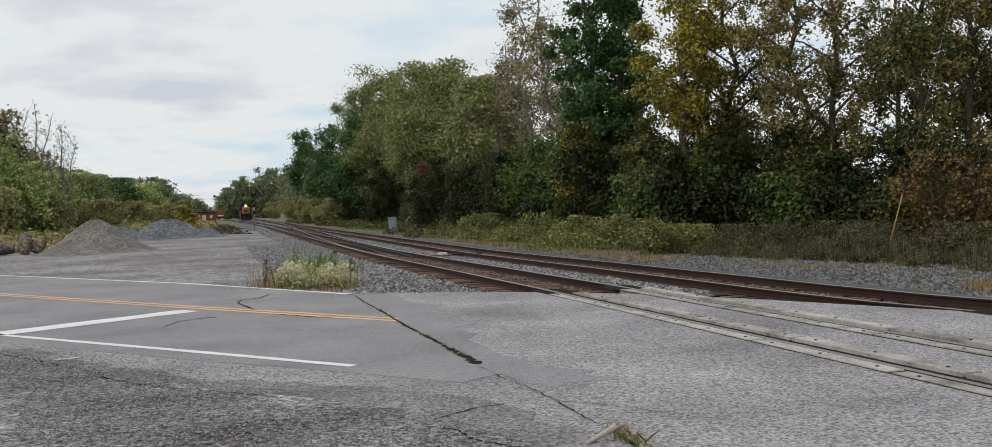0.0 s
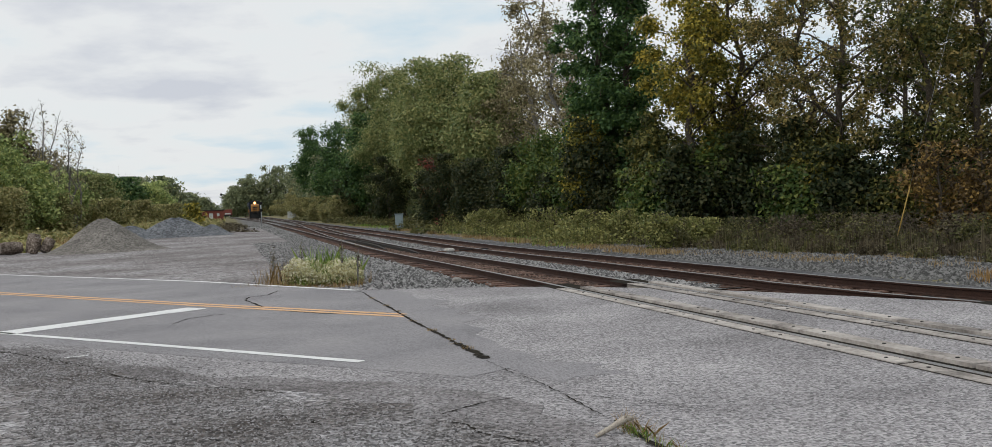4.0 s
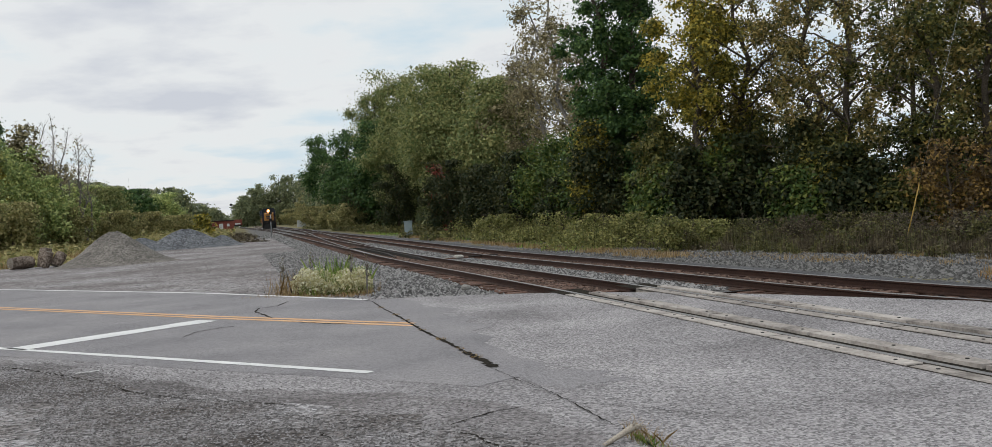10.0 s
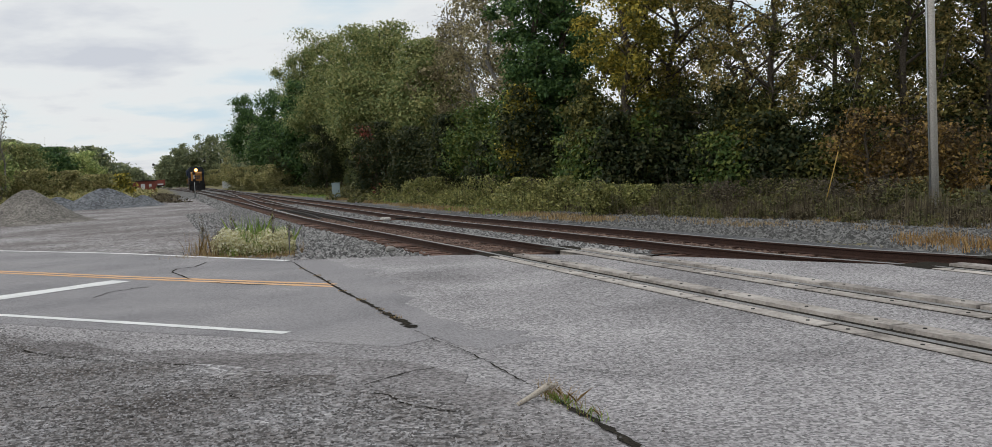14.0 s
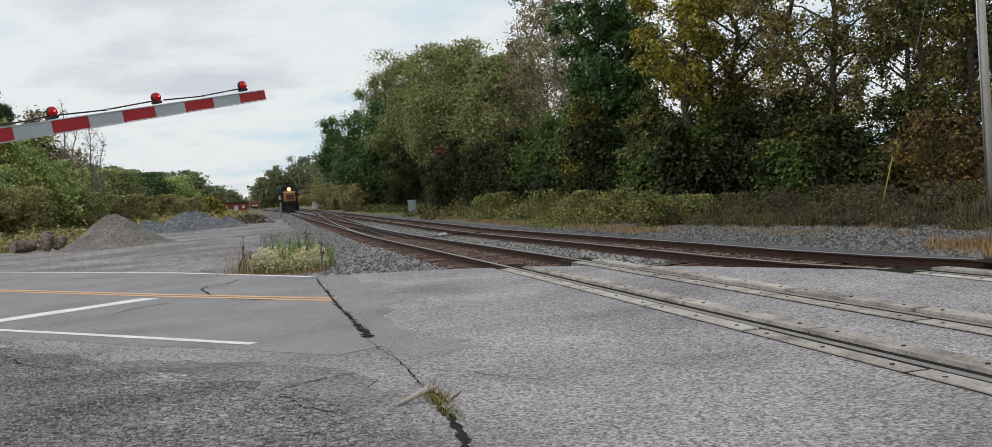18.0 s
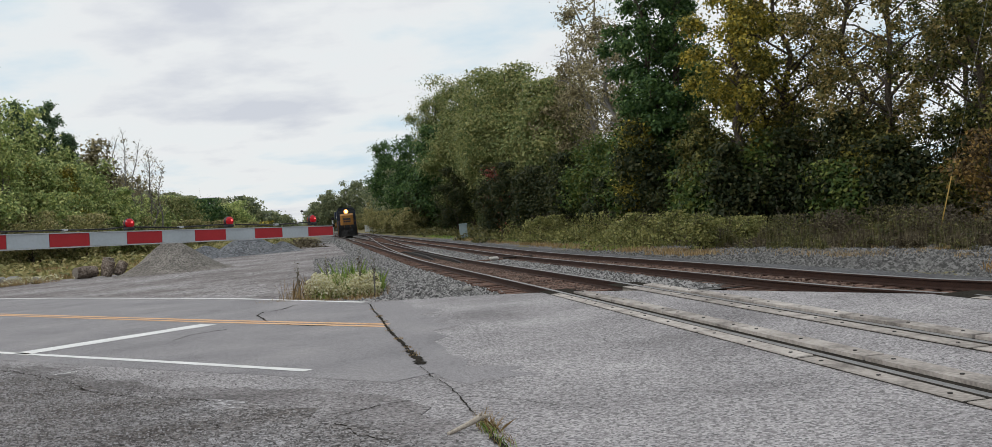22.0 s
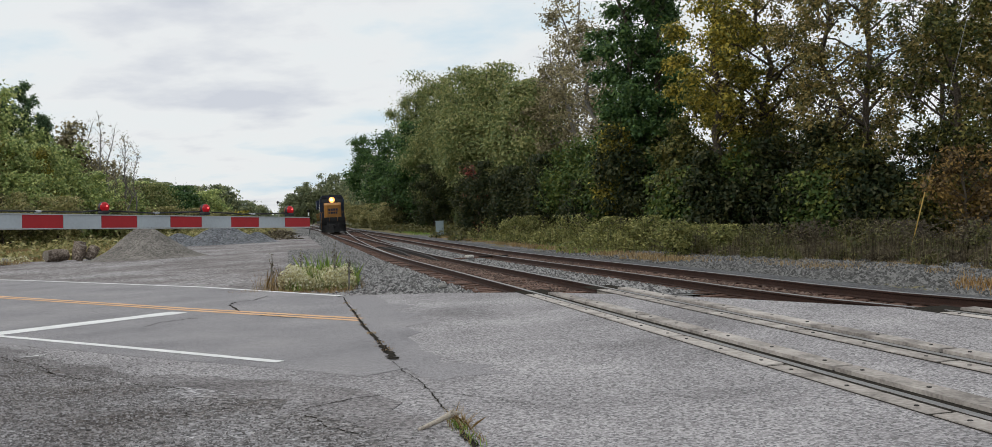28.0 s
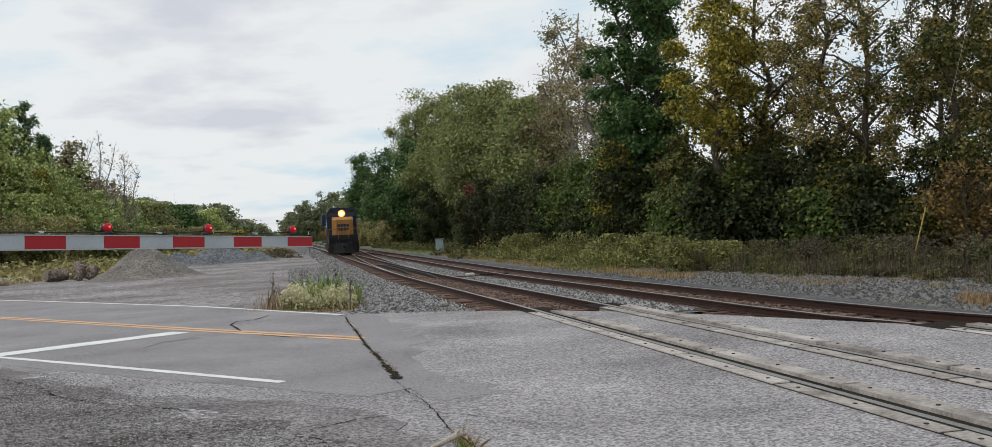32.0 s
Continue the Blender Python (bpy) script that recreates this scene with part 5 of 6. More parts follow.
gate = empty("crossing_gate_arm", pose(*GATE, 0, 0, -GATE_TURN))
tagged(gate, "red and silver striped crossing gate arm with red lamps", "gate arm")
W = 0.406
edge = ARM
k_ = 0
while edge > 0.3:
    y0, y1 = max(0.3, edge - W), edge
    h1, h0 = 0.054 + 0.018 * (ARM - y1) / ARM, 0.054 + 0.018 * (ARM - y0) / ARM
    bm = bmesh.new()
    vs = [bm.verts.new((x, y, sz * (h1 if y == y1 else h0))) for x in (-0.02, 0.02) for y in (y0 + 0.002, y1 - 0.002 if y1 != ARM else y1) for sz in (-1, 1)]
    for v in vs:
        v.co.z = math.copysign(h1 if abs(v.co.y - y1) < 0.01 else h0, v.co.z)
    for q in ((0, 1, 3, 2), (4, 6, 7, 5), (0, 4, 5, 1), (2, 3, 7, 6), (0, 2, 6, 4), (1, 5, 7, 3)):
        bm.faces.new([vs[j] for j in q])
    bmesh.ops.recalc_face_normals(bm, faces=bm.faces)
    part("stripe_panel", bm, M_RED if k_ % 2 == 0 else M_SILVER, gate, "red stripe" if k_ % 2 == 0 else "silver stripe")
    edge -= W
    k_ += 1
bm = bmesh.new()
box(bm, -0.03, 0.03, 0.0, ARM - 0.01, 0.073, 0.082)
bmesh.ops.transform(bm, matrix=Matrix.Rotation(-0.0026, 4, "X"), verts=bm.verts)
part("top_rail", bm, M_GALV, gate, "pale top edge rail")
bm = bmesh.new()
box(bm, -0.03, 0.03, 0.0, ARM - 0.01, -0.084, -0.074)
bmesh.ops.transform(bm, matrix=Matrix.Rotation(0.0026, 4, "X"), verts=bm.verts)
part("bottom_rail", bm, M_GALV, gate, "pale bottom edge rail")
for y_, hot in ((ARM - 0.32, 1), (ARM - 4 * W + 0.06, 0), (ARM - 7 * W + 0.04, 1)):
    bm = bmesh.new()
    box(bm, -0.05, 0.05, y_ - 0.04, y_ + 0.04, 0.078, 0.112, 0.01)
    lamp = part("lamp", bm, M_BLACK, gate)
    bm = bmesh.new()
    disc(bm, pose(0, y_, 0.148, 0, 90, 0), 0.053, 0.03, 18)
    part("housing", bm, M_BLACK, lamp)
    bm = bmesh.new()
    for sx in (-1, 1):
        bmesh.ops.create_uvsphere(bm, u_segments=16, v_segments=10, radius=0.05, matrix=Matrix.Translation((sx * 0.016, y_, 0.148)) @ Matrix.Diagonal((0.75, 1, 1, 1)))
    part("lens", bm, M_LENS, lamp, "lit red lens")
    bm = bmesh.new()
    for sx in (-1, 1):
        disc(bm, pose(sx * 0.057, y_, 0.155, 0, 90, 0), 0.009, 0.012, 10)
    part("bulb", bm, M_LAMPCORE, lamp, "glowing bulb")
bm = bmesh.new()
tube(bm, [(0, 0.2, 0.096), (0, 2.5, 0.1), (0, ARM - 7 * W - 0.2, 0.096), (0, ARM - 7 * W, 0.115)], [0.008] * 4, 5)
tube(bm, [(0, ARM - 7 * W + 0.1, 0.11), (0, ARM - 5.5 * W, 0.094), (0, ARM - 4 * W, 0.115)], [0.008] * 3, 5)
tube(bm, [(0, ARM - 4 * W + 0.15, 0.11), (0, ARM - 2.4 * W, 0.092), (0, ARM - 0.35, 0.115)], [0.008] * 3, 5)
part("cable", bm, M_BLACK, gate)
for y_ in (ARM - 2.2 * W, ARM - 5.4 * W, ARM - 8.6 * W, ARM - 11.5 * W):
    bm = bmesh.new()
    box(bm, -0.035, 0.035, y_ - 0.02, y_ + 0.02, 0.084, 0.106, 0.004)
    part("cable_clip", bm, M_GALV, gate, "pale cable clip")


# ---- locomotive: x across, its nose at y = 0 facing +y, z from the rail top ----
M_LY = material("loco_yellow", [(0.2574, 0.1131, 0.0273), (0.3354, 0.156, 0.0374), (0.3744, 0.195, 0.0585)], 1.2, 15, 0.5, bump=0.1, depth=0.004)
M_LB = material("loco_blue", [(0.0072, 0.0132, 0.03), (0.012, 0.021, 0.045), (0.021, 0.03, 0.057)], 1.2, 15, 0.5, bump=0.1, depth=0.004)
M_LD = material("loco_black", [(0.008, 0.008, 0.009), (0.016, 0.016, 0.017), (0.03, 0.028, 0.026)], 2, 15, 0.7, bump=0.2, depth=0.006)
M_GLASS = plain("dark_glass", (0.012, 0.015, 0.018), 0.08)
M_HEADLAMP = plain("headlamp", (1.0, 0.72, 0.45), 0.3, 0, 12.0)
# orange glow that imitates the bloom round the headlamp
M_LAMPBLOOM = plain("headlamp_bloom", (1.0, 0.38, 0.1), 0.3, 0, 1.8)


def locomotive():
    g = empty("locomotive")
    tagged(g, "yellow-nosed dark blue diesel locomotive with its headlights lit", "locomotive")
    bm = bmesh.new()
    box(bm, -1.45, 1.45, -21.5, -0.3, 1.2, 1.55, 0.04)
    part("frame", bm, M_LD, g, "black underframe")
    # nose: a prism with a sloped top and chamfered sides
    bm = bmesh.new()
    prof = [(-0.55, 1.95), (-0.45, 3.45), (-0.95, 3.72), (-2.6, 3.78), (-2.6, 1.95)]
    rows = []
    for x, ins in ((-1.02, 0.3), (-0.72, 0.0), (0.72, 0.0), (1.02, 0.3)):
        rows.append([bm.verts.new((x, y - (ins if y > -1 else 0), z)) for y, z in prof])
    for r0, r1 in zip(rows, rows[1:]):
        for k in range(5):
            bm.faces.new((r0[k], r0[(k + 1) % 5], r1[(k + 1) % 5], r1[k]))
    bm.faces.new(rows[0][::-1])
    bm.faces.new(rows[-1])
    bmesh.ops.recalc_face_normals(bm, faces=bm.faces)
    nose = part("nose", bm, M_LY, g, "yellow painted short nose")
    # plain dark bars where the nose is lettered
    for z0, z1, x0, x1 in ((2.75, 3.02, -0.6, 0.6), (2.38, 2.62, -0.6, 0.6)):
        bm = bmesh.new()
        n_ = 4
        for k in range(n_):
            a = x0 + (x1 - x0) * k / n_ + 0.03
            zc = -0.55 + 0.1 * (z0 - 1.95) / 1.5
            box(bm, a, a + (x1 - x0) / n_ - 0.06, zc + 0.01, zc + 0.045, z0, z1)
        part("lettering", bm, M_LB, nose, "dark blue bars")
    bm = bmesh.new()
    box(bm, -1.5, 1.5, -5.0, -2.603, 1.56, 3.8, 0.06)
    cab = part("cab", bm, M_LB, g, "dark blue cab")
    bm = bmesh.new()
    prof = [(-1.5, 3.803), (-1.5, 4.2), (-1.15, 4.72), (1.15, 4.72), (1.5, 4.2), (1.5, 3.803)]
    f0 = [bm.verts.new((x, -2.55, z)) for x, z in prof]
    f1 = [bm.verts.new((x, -5.2, z)) for x, z in prof]
    bm.faces.new(f0)
    bm.faces.new(f1[::-1])
    for k in range(6):
        bm.faces.new((f0[k], f0[(k + 1) % 6], f1[(k + 1) % 6], f1[k]))
    bmesh.ops.recalc_face_normals(bm, faces=bm.faces)
    part("cab_roof", bm, M_LB, g, "dark blue cab roof")
    for x0, x1 in ((-1.32, -0.42), (0.42, 1.32)):
        bm = bmesh.new()
        box(bm, x0, x1, -2.6, -2.52, 3.8, 4.3, 0.03)
        part("windscreen", bm, M_GLASS, g, "dark windscreen pane")
    for sx in (-1, 1):
        bm = bmesh.new()
        box(bm, min(sx * 1.5, sx * 1.53), max(sx * 1.5, sx * 1.53), -4.6, -3.2, 2.75, 3.5, 0.01)
        part("side_window", bm, M_GLASS, g)
        bm = bmesh.new()
        box(bm, sx * 0.95 - 0.28, sx * 0.95 + 0.28, -2.56, -2.48, 4.36, 4.55, 0.02)
        part("number_board", bm, M_LD, g, "black plain board")
        bm = bmesh.new()
        disc(bm, pose(sx * 1.05, -0.28, 1.75, 90, 0, 0), 0.11, 0.1, 16)
        part("ditch_light", bm, M_LD, g)
        # steps, rails and stanchions of the front platform
        bm = bmesh.new()
        for zz2 in (0.35, 0.65, 0.95, 1.25):
            box(bm, min(sx * 1.1, sx * 1.5), max(sx * 1.1, sx * 1.5), -0.75, -0.25, zz2, zz2 + 0.04)
        part("steps", bm, M_LD, g)
        bm = bmesh.new()
        tube(bm, [(sx * 0.5, -0.25, 2.5), (sx * 1.42, -0.25, 2.55), (sx * 1.5, -0.3, 1.4), (sx * 1.52, -0.3, 0.5)], [0.022] * 4, 6)
        tube(bm, [(sx * 1.48, -0.3, 2.5), (sx * 1.48, -2.5, 2.6)], [0.022] * 2, 6)
        tube(bm, [(sx * 0.5, -0.25, 2.5), (sx * 0.5, -0.25, 1.5)], [0.02] * 2, 6)
        part("handrail", bm, M_LY, g, "yellow handrail")
        bm = bmesh.new()
        for k in range(7):
            tube(bm, [(sx * 1.46, -5.5 - k * 2.4, 1.55), (sx * 1.46, -5.5 - k * 2.4, 2.55)], [0.02] * 2, 5)
        tube(bm, [(sx * 1.46, -5.3, 2.55), (sx * 1.46, -21, 2.55)], [0.02] * 2, 5)
        part("side_rail", bm, M_LY, g)
    bm = bmesh.new()
    box(bm, -0.3, 0.3, -2.52, -2.4, 3.85, 4.45, 0.03)
    part("headlight_box", bm, M_LD, g)
    # wide glowing disc added as the lamp's bloom; the small one is the lamp
    bm = bmesh.new()
    disc(bm, pose(0, -2.385, 4.13, 90, 0, 0), 0.36, 0.03, 24)
    lamp_ = part("headlight", bm, M_LAMPBLOOM, g, "warm glowing disc drawn as the headlight's bloom")
    bm = bmesh.new()
    disc(bm, pose(0, -2.36, 4.13, 90, 0, 0), 0.15, 0.05, 20)
    part("lamp_glass", bm, M_HEADLAMP, lamp_, "bright warm lamp")
    bm = bmesh.new()
    box(bm, -0.95, 0.95, -21.2, -5.2, 1.56, 4.15, 0.12)
    part("long_hood", bm, M_LB, g, "dark blue engine hood")
    bm = bmesh.new()
    box(bm, -1.5, 1.5, -20.5, -16.5, 3.2, 4.45, 0.08)
    part("radiator", bm, M_LB, g)
    bm = bmesh.new()
    box(bm, -0.5, 0.5, -10.5, -8.6, 4.153, 4.5, 0.05)
    part("exhaust_stack", bm, M_LD, g)
    bm = bmesh.new()
    tube(bm, [(0.2, -4.5, 4.5), (0.2, -4.5, 4.75), (0.2, -4.2, 4.8)], [0.05, 0.05, 0.08], 8)
    part("horn", bm, M_LD, g)
    # plow, coupler, hoses
    bm = bmesh.new()
    a = [bm.verts.new(v) for v in ((-1.5, -0.45, 0.12), (0, 0.15, 0.12), (1.5, -0.45, 0.12), (1.5, -0.55, 1.1), (0, -0.15, 1.1), (-1.5, -0.55, 1.1))]
    b = [bm.verts.new(v.co + Vector((0, -0.08, 0))) for v in a]
    for q in ((0, 1, 4, 5), (1, 2, 3, 4)):
        bm.faces.new([a[k] for k in q])
        bm.faces.new([b[k] for k in q][::-1])
    for k in range(6):
        bm.faces.new((a[k], b[k], b[(k + 1) % 6], a[(k + 1) % 6]))
    bmesh.ops.recalc_face_normals(bm, faces=bm.faces)
    part("snow_plow", bm, M_LD, g, "black snow plow")
    bm = bmesh.new()
    box(bm, -0.16, 0.16, -0.5, 0.35, 0.75, 1.02, 0.05)
    part("coupler", bm, M_LD, g)
    bm = bmesh.new()
    for x in (-0.75, -0.55, 0.55, 0.75):
        tube(bm, [(x, -0.28, 1.3), (x, 0.05, 0.95), (x, 0.1, 0.55)], [0.03] * 3, 5)
    part("air_hoses", bm, M_LD, g)
    bm = bmesh.new()
    box(bm, -1.45, 1.45, -0.42, -0.3, 1.1, 1.94, 0.02)
    part("pilot_plate", bm, M_LD, g)
    bm = bmesh.new()
    box(bm, -1.3, 1.3, -13.5, -8.5, 0.3, 1.197, 0.1)
    part("fuel_tank", bm, M_LD, g)
    for yc in (-4.2, -17.4):
        bm = bmesh.new()
        for sx in (-1, 1):
            box(bm, sx * 1.1 - 0.09, sx * 1.1 + 0.09, yc - 2.4, yc + 2.4, 0.45, 0.85, 0.04)
        box(bm, -1.0, 1.0, yc - 0.4, yc + 0.4, 0.6, 1.19)
        truck = part("truck", bm, M_LD, g)
        for k in (-1.75, 0, 1.75):
            bm = bmesh.new()
            for sx in (-1, 1):
                disc(bm, pose(sx * 0.76, yc + k, 0.51, 0, 90, 0), 0.51, 0.13, 20)
            disc(bm, pose(0, yc + k, 0.51, 0, 90, 0), 0.1, 1.5, 10)
            part("wheelset", bm, M_RUST, truck, "steel wheelset")
    return g


loco = locomotive()


# parked hopper car beyond the hut
def parked_car(x, y, turn):
    s, _ = so(x, y)
    g = empty("freight_car", pose(x, y, top(s), 0, 0, turn))
    tagged(g, "low rust-red parked freight car", "freight car")
    bm = bmesh.new()
    box(bm, -1.45, 1.45, 0.3, 14, 1.1, 2.9, 0.06)
    part("body", bm, M_BRICK, g)
    bm = bmesh.new()
    box(bm, -0.9, 0.9, 0.2, 0.28, 1.3, 1.7, 0.02)
    part("end_panel", bm, M_PALE, g, "pale end panel")
    bm = bmesh.new()
    box(bm, -1.2, 1.2, 0.0, 14.2, 0.75, 1.097, 0.04)
    part("underframe", bm, M_LD, g)
    for yc in (2.2, 12):
        bm = bmesh.new()
        for k in (-0.9, 0.9):
            for sx in (-1, 1):
                disc(bm, pose(sx * 0.76, yc + k, 0.45, 0, 90, 0), 0.45, 0.13, 16)
        part("truck", bm, M_LD, g)
    return g


parked_car(*at(331, 1.6)[:2], 21.5)


# rocks, dead branch and pale weeds at the edge of the lot
def rock(x, y, r, label, seed):
    bm = bmesh.new()
    bmesh.ops.create_icosphere(bm, subdivisions=3, radius=r)
    for v in bm.verts:
        v.co *= 1 + 0.35 * noise.noise(v.co * (1.6 / r) + Vector((seed, 0, 0))) + 0.08 * noise.noise(v.co * (6 / r))
        v.co.z *= 0.62
    for f in bm.faces:
        f.smooth = True
    ob = part("rock", bm, M_ROCK)
    ob.matrix_world = pose(x, y, r * 0.4 - 0.05, 0, 0, seed * 40)
    tagged(ob, label, "rock")


M_ROCK = material("grey_rock", [(0.14, 0.13, 0.12), (0.25, 0.24, 0.22), (0.36, 0.35, 0.33)], 2.5, 25, 0.9, bump=0.7, depth=0.03)
ROCKS = [(-37.9, 51.1, 0.75), (-36.7, 51.4, 0.6), (-36.4, 52.5, 0.5), (-35.1, 52.8, 0.35), (-39.6, 50.8, 0.7)]
for k_, (rx_, ry_, rr_) in enumerate(ROCKS):
    rock(rx_, ry_, rr_, "rounded grey rock at the edge of the lot", k_ + 1)
rock(-2.18, 23.2, 0.11, "small dark stone at the road's edge", 9)
_pw = [(rx_ + 1.0, ry_ - 0.4, 0.8, -0.05) for rx_, ry_, rr_ in ROCKS]
blades("weeds", _pw, L_STRAW, 0.3, 700, 0.02, "dry pale weeds round the rocks", 71, "weeds")
_rw = np.random.default_rng(18)
_fl = np.array(_pw)[_rw.integers(len(_pw), size=700)]
tagged(cards("flowers", np.stack([_fl[:, 0] + _rw.normal(size=700) * 0.5, _fl[:, 1] + _rw.normal(size=700) * 0.5, 0.05 + 0.35 * _rw.random(700)], 1), 0.08 * _rw.uniform(0.6, 1.4, 700), L_PETAL, seed=42), "pale cream wildflowers beside the rocks", "flowers", "", "stuff")


# ---- crossing planks, ties, stones: the small pieces ----
def planks():
    rng = random.Random(4)
    bolt_mesh = mesh_of("bolt", disc(bmesh.new(), Matrix.Identity(4), 0.02, 0.008, 8), M_IRON)
    for mid, s1, drop, name in ((NEAR, 18.7, 0.0, "near"), (FAR, 12.1, 0.1, "far")):
        g = empty("crossing_planks")
        tagged(g, "weathered timber planks bolted beside the rails in the asphalt", "crossing planks")
        for side in (-1, 1):
            for lo, hi, rise in ((-0.28, -0.085, 0.012), (0.125, 0.35, 0.04)) if side < 0 else ((-0.32, -0.11, 0.014), (0.07, 0.28, 0.036)):
                s = s1 - rng.uniform(0, 0.5)
                while s > -9:
                    length = rng.choice((2.4, 2.4, 2.7))
                    bm = bmesh.new()
                    o = mid + side * GAUGE / 2
                    zt = rise + rng.uniform(-0.004, 0.006)
                    c = [at(s - length + 0.012, o + lo), at(s - 0.012, o + lo), at(s - 0.012, o + hi), at(s - length + 0.012, o + hi)]
                    b0 = [bm.verts.new((p.x, p.y, zt - 0.1)) for p in c]
                    m_ = (c[0] + c[2]) / 2
                    t0 = [bm.verts.new((m_.x + (p.x - m_.x) * 0.985, m_.y + (p.y - m_.y) * 0.985, zt + rng.uniform(-0.003, 0.003))) for p in c]
                    bm.faces.new(t0)
                    for k in range(4):
                        bm.faces.new((b0[k], b0[(k + 1) % 4], t0[(k + 1) % 4], t0[k]))
                    bmesh.ops.recalc_face_normals(bm, faces=bm.faces)
                    pl = part("plank", bm, M_PLANK, g)
                    for u in (0.12, 0.5, 0.88):
                        p = at(s - length * u, o + (lo + hi) / 2)
                        bolt = new("bolt", bolt_mesh)
                        bolt.parent, bolt.location = pl, (p.x, p.y, zt + 0.003)
                    s -= length


planks()
# flat dark strips beside the rails in the road: flangeway shade put into colour
for mid, s1 in ((NEAR, 19.6), (FAR, 12.5)):
    for side in (-1, 1):
        bm = bmesh.new()
        o = mid + side * GAUGE / 2
        vs = [bm.verts.new((*at(s, o2)[:2], 0.004)) for s, o2 in ((-10, o - 0.295 if side < 0 else o - 0.345), (s1, o - 0.295 if side < 0 else o - 0.345), (s1, o + 0.345 if side < 0 else o + 0.295), (-10, o + 0.345 if side < 0 else o + 0.295))]
        f = bm.faces.new(vs)
        if f.normal.z < 0:
            f.normal_flip()
        tagged(part("flangeway_shade", bm, M_CRACK), "flat dark strip painted for the shade in the gap beside the rail", "", "", "structure")


def ties():
    bm = bmesh.new()
    box(bm, -1.3, 1.3, -0.115, 0.115, -0.08, 0.09, 0.012)
    me = mesh_of("tie", bm, M_TIE)
    rng = random.Random(6)
    for t, mid, lo, hi, drop in ((T_NEAR, lambda s: NEAR, 20.2, 110, 0.0), (T_FAR, lambda s: FAR, 14.5, 110, 0.1), (T_SIDE, crossover, 80, 130, 0.004)):
        s = lo
        while s < hi:
            ob = new("tie", me)
            ob.parent = t
            p = at(s, mid(s) + rng.uniform(-0.06, 0.06), top(s) - drop - 0.252 + rng.uniform(-0.012, 0.012))
            ob.matrix_world = pose(p.x, p.y, p.z, 0, 0, 21.5 + rng.uniform(-1.5, 1.5))
            s += 0.52 + rng.uniform(-0.03, 0.03)


ties()


M_GRAVEL = material("loose_gravel", [(0.085, 0.078, 0.076), (0.175, 0.167, 0.167), (0.31, 0.3, 0.305)], 3, 30, 0.9, bump=0.3, depth=0.004, island=True)
M_BLUESTONE = material("blue_grey_stone", [(0.0391, 0.0383, 0.0365), (0.0914, 0.0896, 0.087), (0.1914, 0.1888, 0.1827)], 3, 30, 0.9, bump=0.4, depth=0.004, island=True)


def stones(name, spots, count, size, mat, label, seed, places=None):
    """Loose broken stones as small uneven octahedra. spots: s0, s1, o0, o1, z over the rail line."""
    rng = np.random.default_rng(seed)
    sp = np.array(spots)
    area = (sp[:, 1] - sp[:, 0]) * (sp[:, 3] - sp[:, 2])
    k = rng.choice(len(sp), size=count, p=area / area.sum())
    s = sp[k, 0] + (sp[k, 1] - sp[k, 0]) * rng.random(count)
    o = sp[k, 2] + (sp[k, 3] - sp[k, 2]) * rng.random(count)
    if places:
        s, o = places
    z = np.array([top(v) for v in s]) + sp[k, 4] + 0.01 * rng.random(count)
    c = np.stack([s * UX + o * VX, s * UY + o * VY, z], 1)
    base = np.array([(1, 0, 0), (0, 1, 0), (-1, 0, 0), (0, -1, 0), (0, 0, 0.75)], float)
    v = base[None] * rng.uniform(0.6, 1.3, (count, 5, 1)) * (size * rng.uniform(0.55, 1.3, count))[:, None, None]
    a = rng.uniform(0, 6.283, count)
    ca, sa = np.cos(a)[:, None], np.sin(a)[:, None]
    v = np.stack([v[..., 0] * ca - v[..., 1] * sa, v[..., 0] * sa + v[..., 1] * ca, v[..., 2]], -1) + c[:, None]
    tri = np.array([(0, 1, 4), (1, 2, 4), (2, 3, 4), (3, 0, 4)])
    idx = (np.arange(count)[:, None, None] * 5 + tri[None]).reshape(-1)
    me = bpy.data.meshes.new(name)
    me.vertices.add(5 * count)
    me.vertices.foreach_set("co", v.ravel().astype(np.float32))
    me.loops.add(len(idx))
    me.loops.foreach_set("vertex_index", idx.astype(np.int32))
    me.polygons.add(len(idx) // 3)
    me.polygons.foreach_set("loop_start", np.arange(0, len(idx), 3, dtype=np.int32))
    me.update()
    me.materials.append(mat)
    return tagged(new(name, me), label, "ballast", "", "stuff")


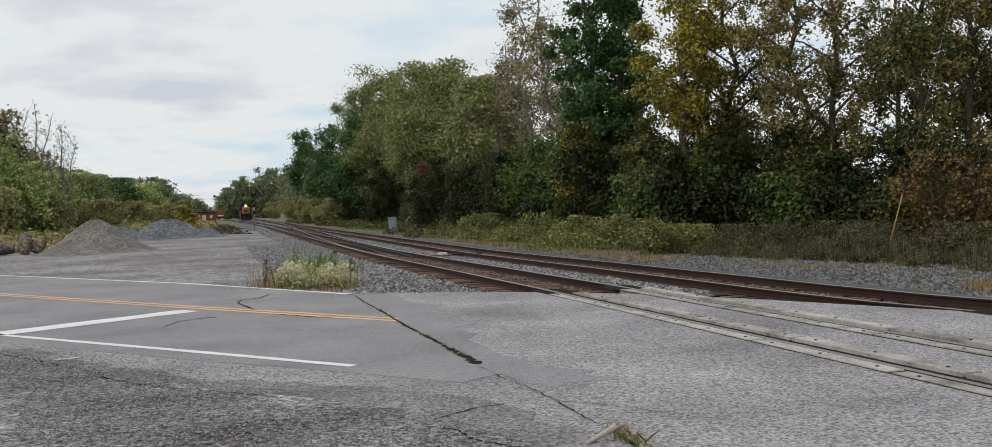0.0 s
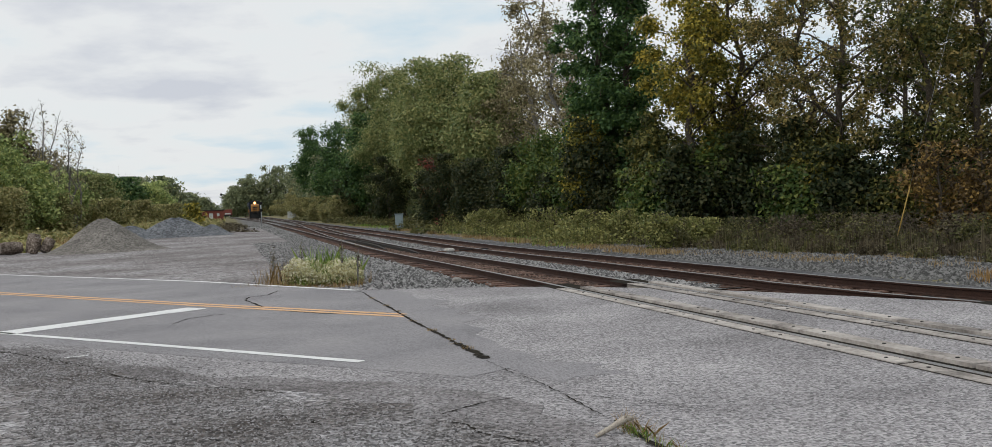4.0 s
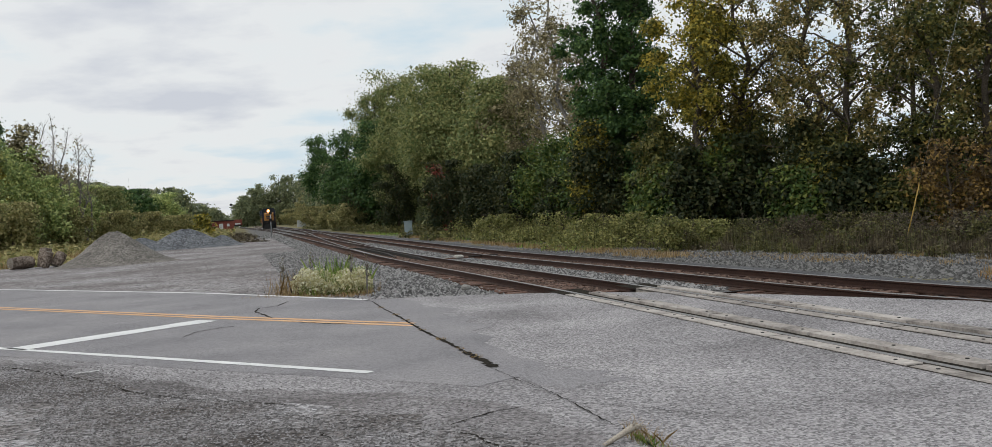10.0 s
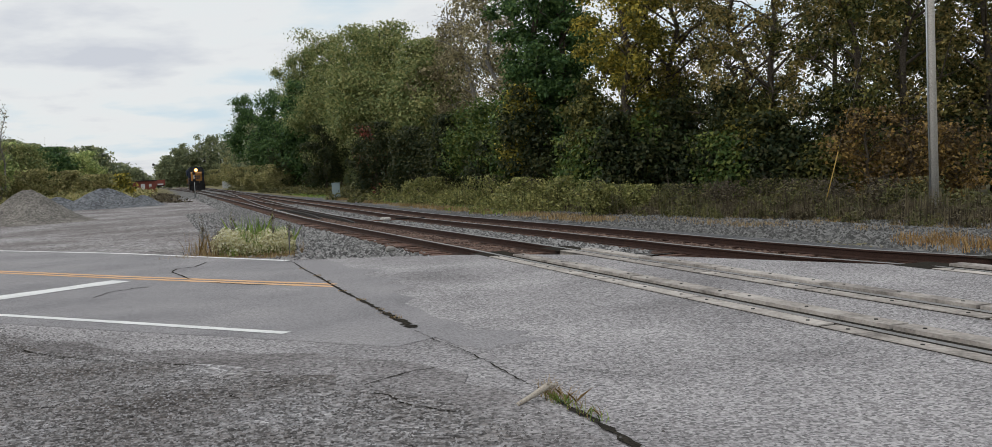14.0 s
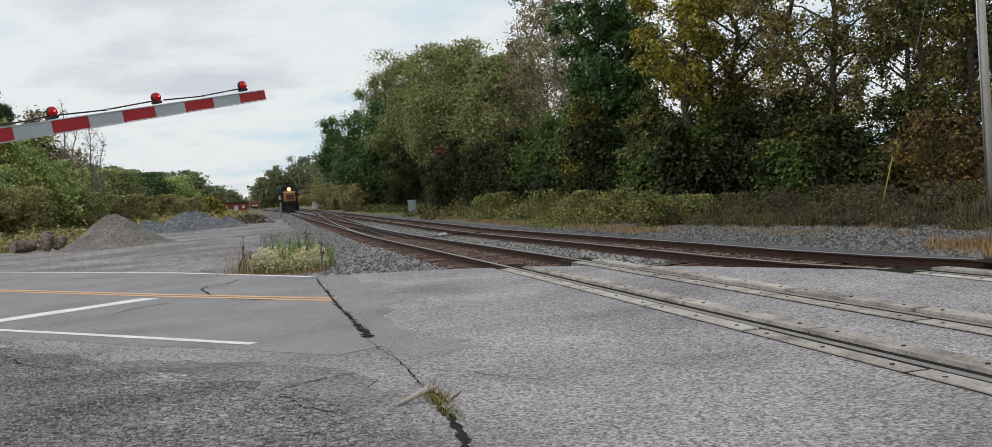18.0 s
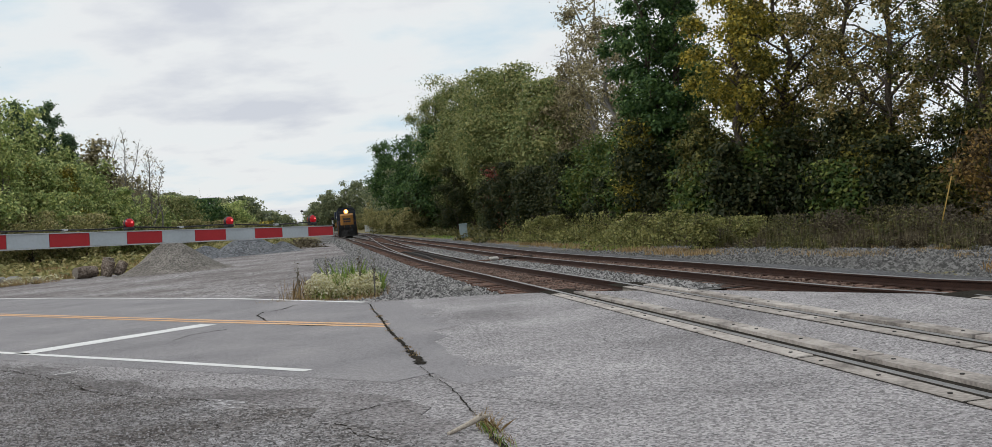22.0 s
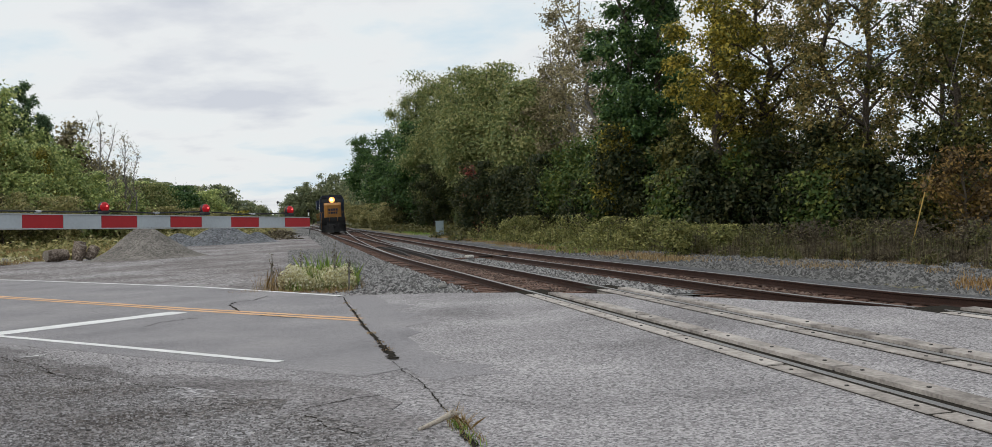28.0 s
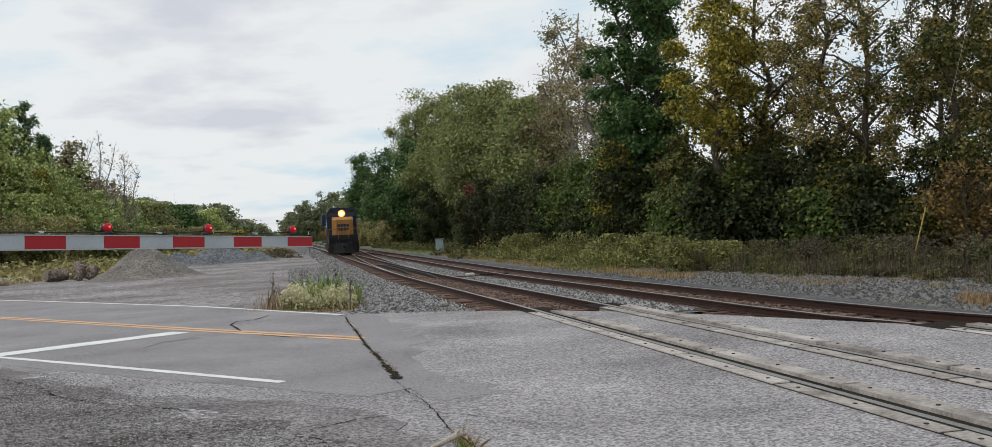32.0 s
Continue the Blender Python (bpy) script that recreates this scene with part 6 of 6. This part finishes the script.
stones("ballast_stones", [(75, 145, 2.6, 7.2, -0.2)], 9000, 0.1, M_STONE, "grey crushed-stone ballast along the far track", 67)
stones("ballast_stones", [(20.8, 40, 3.6, 7.4, -0.22), (40, 75, 3.4, 7.2, -0.22)], 26000, 0.06, M_STONE, "loose grey crushed-stone ballast beside the track", 61)
stones("ballast_stones", [(19.3, 75, 9.75, 11.3, -0.26)], 20000, 0.058, M_STONE, "loose grey crushed stone between the tracks", 62)
stones("ballast_stones", [(20.6, 23.0, 3.0, 5.2, -0.075), (23, 62, 3.0, 5.2, -0.08)], 6000, 0.045, M_STONE, "scattered grey stones at the lot's edge", 65)
stones("ballast_stones", [(6, 50, 15.7, 20.8, -0.45), (8, 33, 20.8, 24.2, -0.62)], 27000, 0.065, M_BLUESTONE, "loose grey stone beside the second track", 63)
M_RUSTSTONE = material("rusty_stone", [(0.036, 0.0219, 0.0166), (0.0936, 0.0616, 0.0477), (0.1944, 0.1368, 0.1093)], 3, 30, 0.95, bump=0.4, depth=0.004, island=True)
stones("ballast_stones", [(20.2, 60, 7.9, 9.15, -0.19), (14.0, 60, 11.9, 13.1, -0.29)], 12000, 0.055, M_RUSTSTONE, "rust-stained ballast between the rails", 66)
_rg = np.random.default_rng(64)
_gx, _gy = _rg.uniform(-9, 1.9, 150000), _rg.uniform(4.0, 14, 150000)
_ok = (_gy < 8.95 + _rg.normal(size=150000) * 0.45 - 0.74 * np.minimum(_gx, 0) - 1.2 * np.maximum(_gx, 0)) & (_rg.random(150000) < 0.7)
_ok &= np.array([noise.noise((a * 0.5, b * 0.5, 7)) > -0.12 for a, b in zip(_gx, _gy)])
_gs, _go = _gx[_ok] * UX + _gy[_ok] * UY, _gx[_ok] * VX + _gy[_ok] * VY
stones("loose_gravel", [(0, 1, 0, 1, 0.014)], len(_gs), 0.0125, M_GRAVEL, "loose gravel scattered on the road shoulder", 64, (_gs, _go))


# ---- what moves ----
def motions():
    rows = []
    for t, s in ((0, 281.0), (8, 235.0), (16, 189.5), (24, 143.5), (32, 97.5)):
        rows.append((t, pose(*at(s, NEAR, top(s)), 0, 0, 201.5)))
    walk(loco, rows)
    arm = ((0, 87), (11.5, 87), (13.0, 74), (14.5, 45), (15.5, 28), (16.0, 21.4), (16.5, 17.4), (17, 14.2), (17.5, 11.4), (18, 8.8), (18.5, 6.4), (19, 4.0), (19.5, 2.0), (20, -0.2), (20.5, -1.3), (21, -2.0), (21.5, -2.0), (32, -2.0))
    walk(gate, [(t, pose(*GATE, 0, 0, -GATE_TURN) @ pose(0, 0, 0, a, 0, 0)) for t, a in arm])


motions()
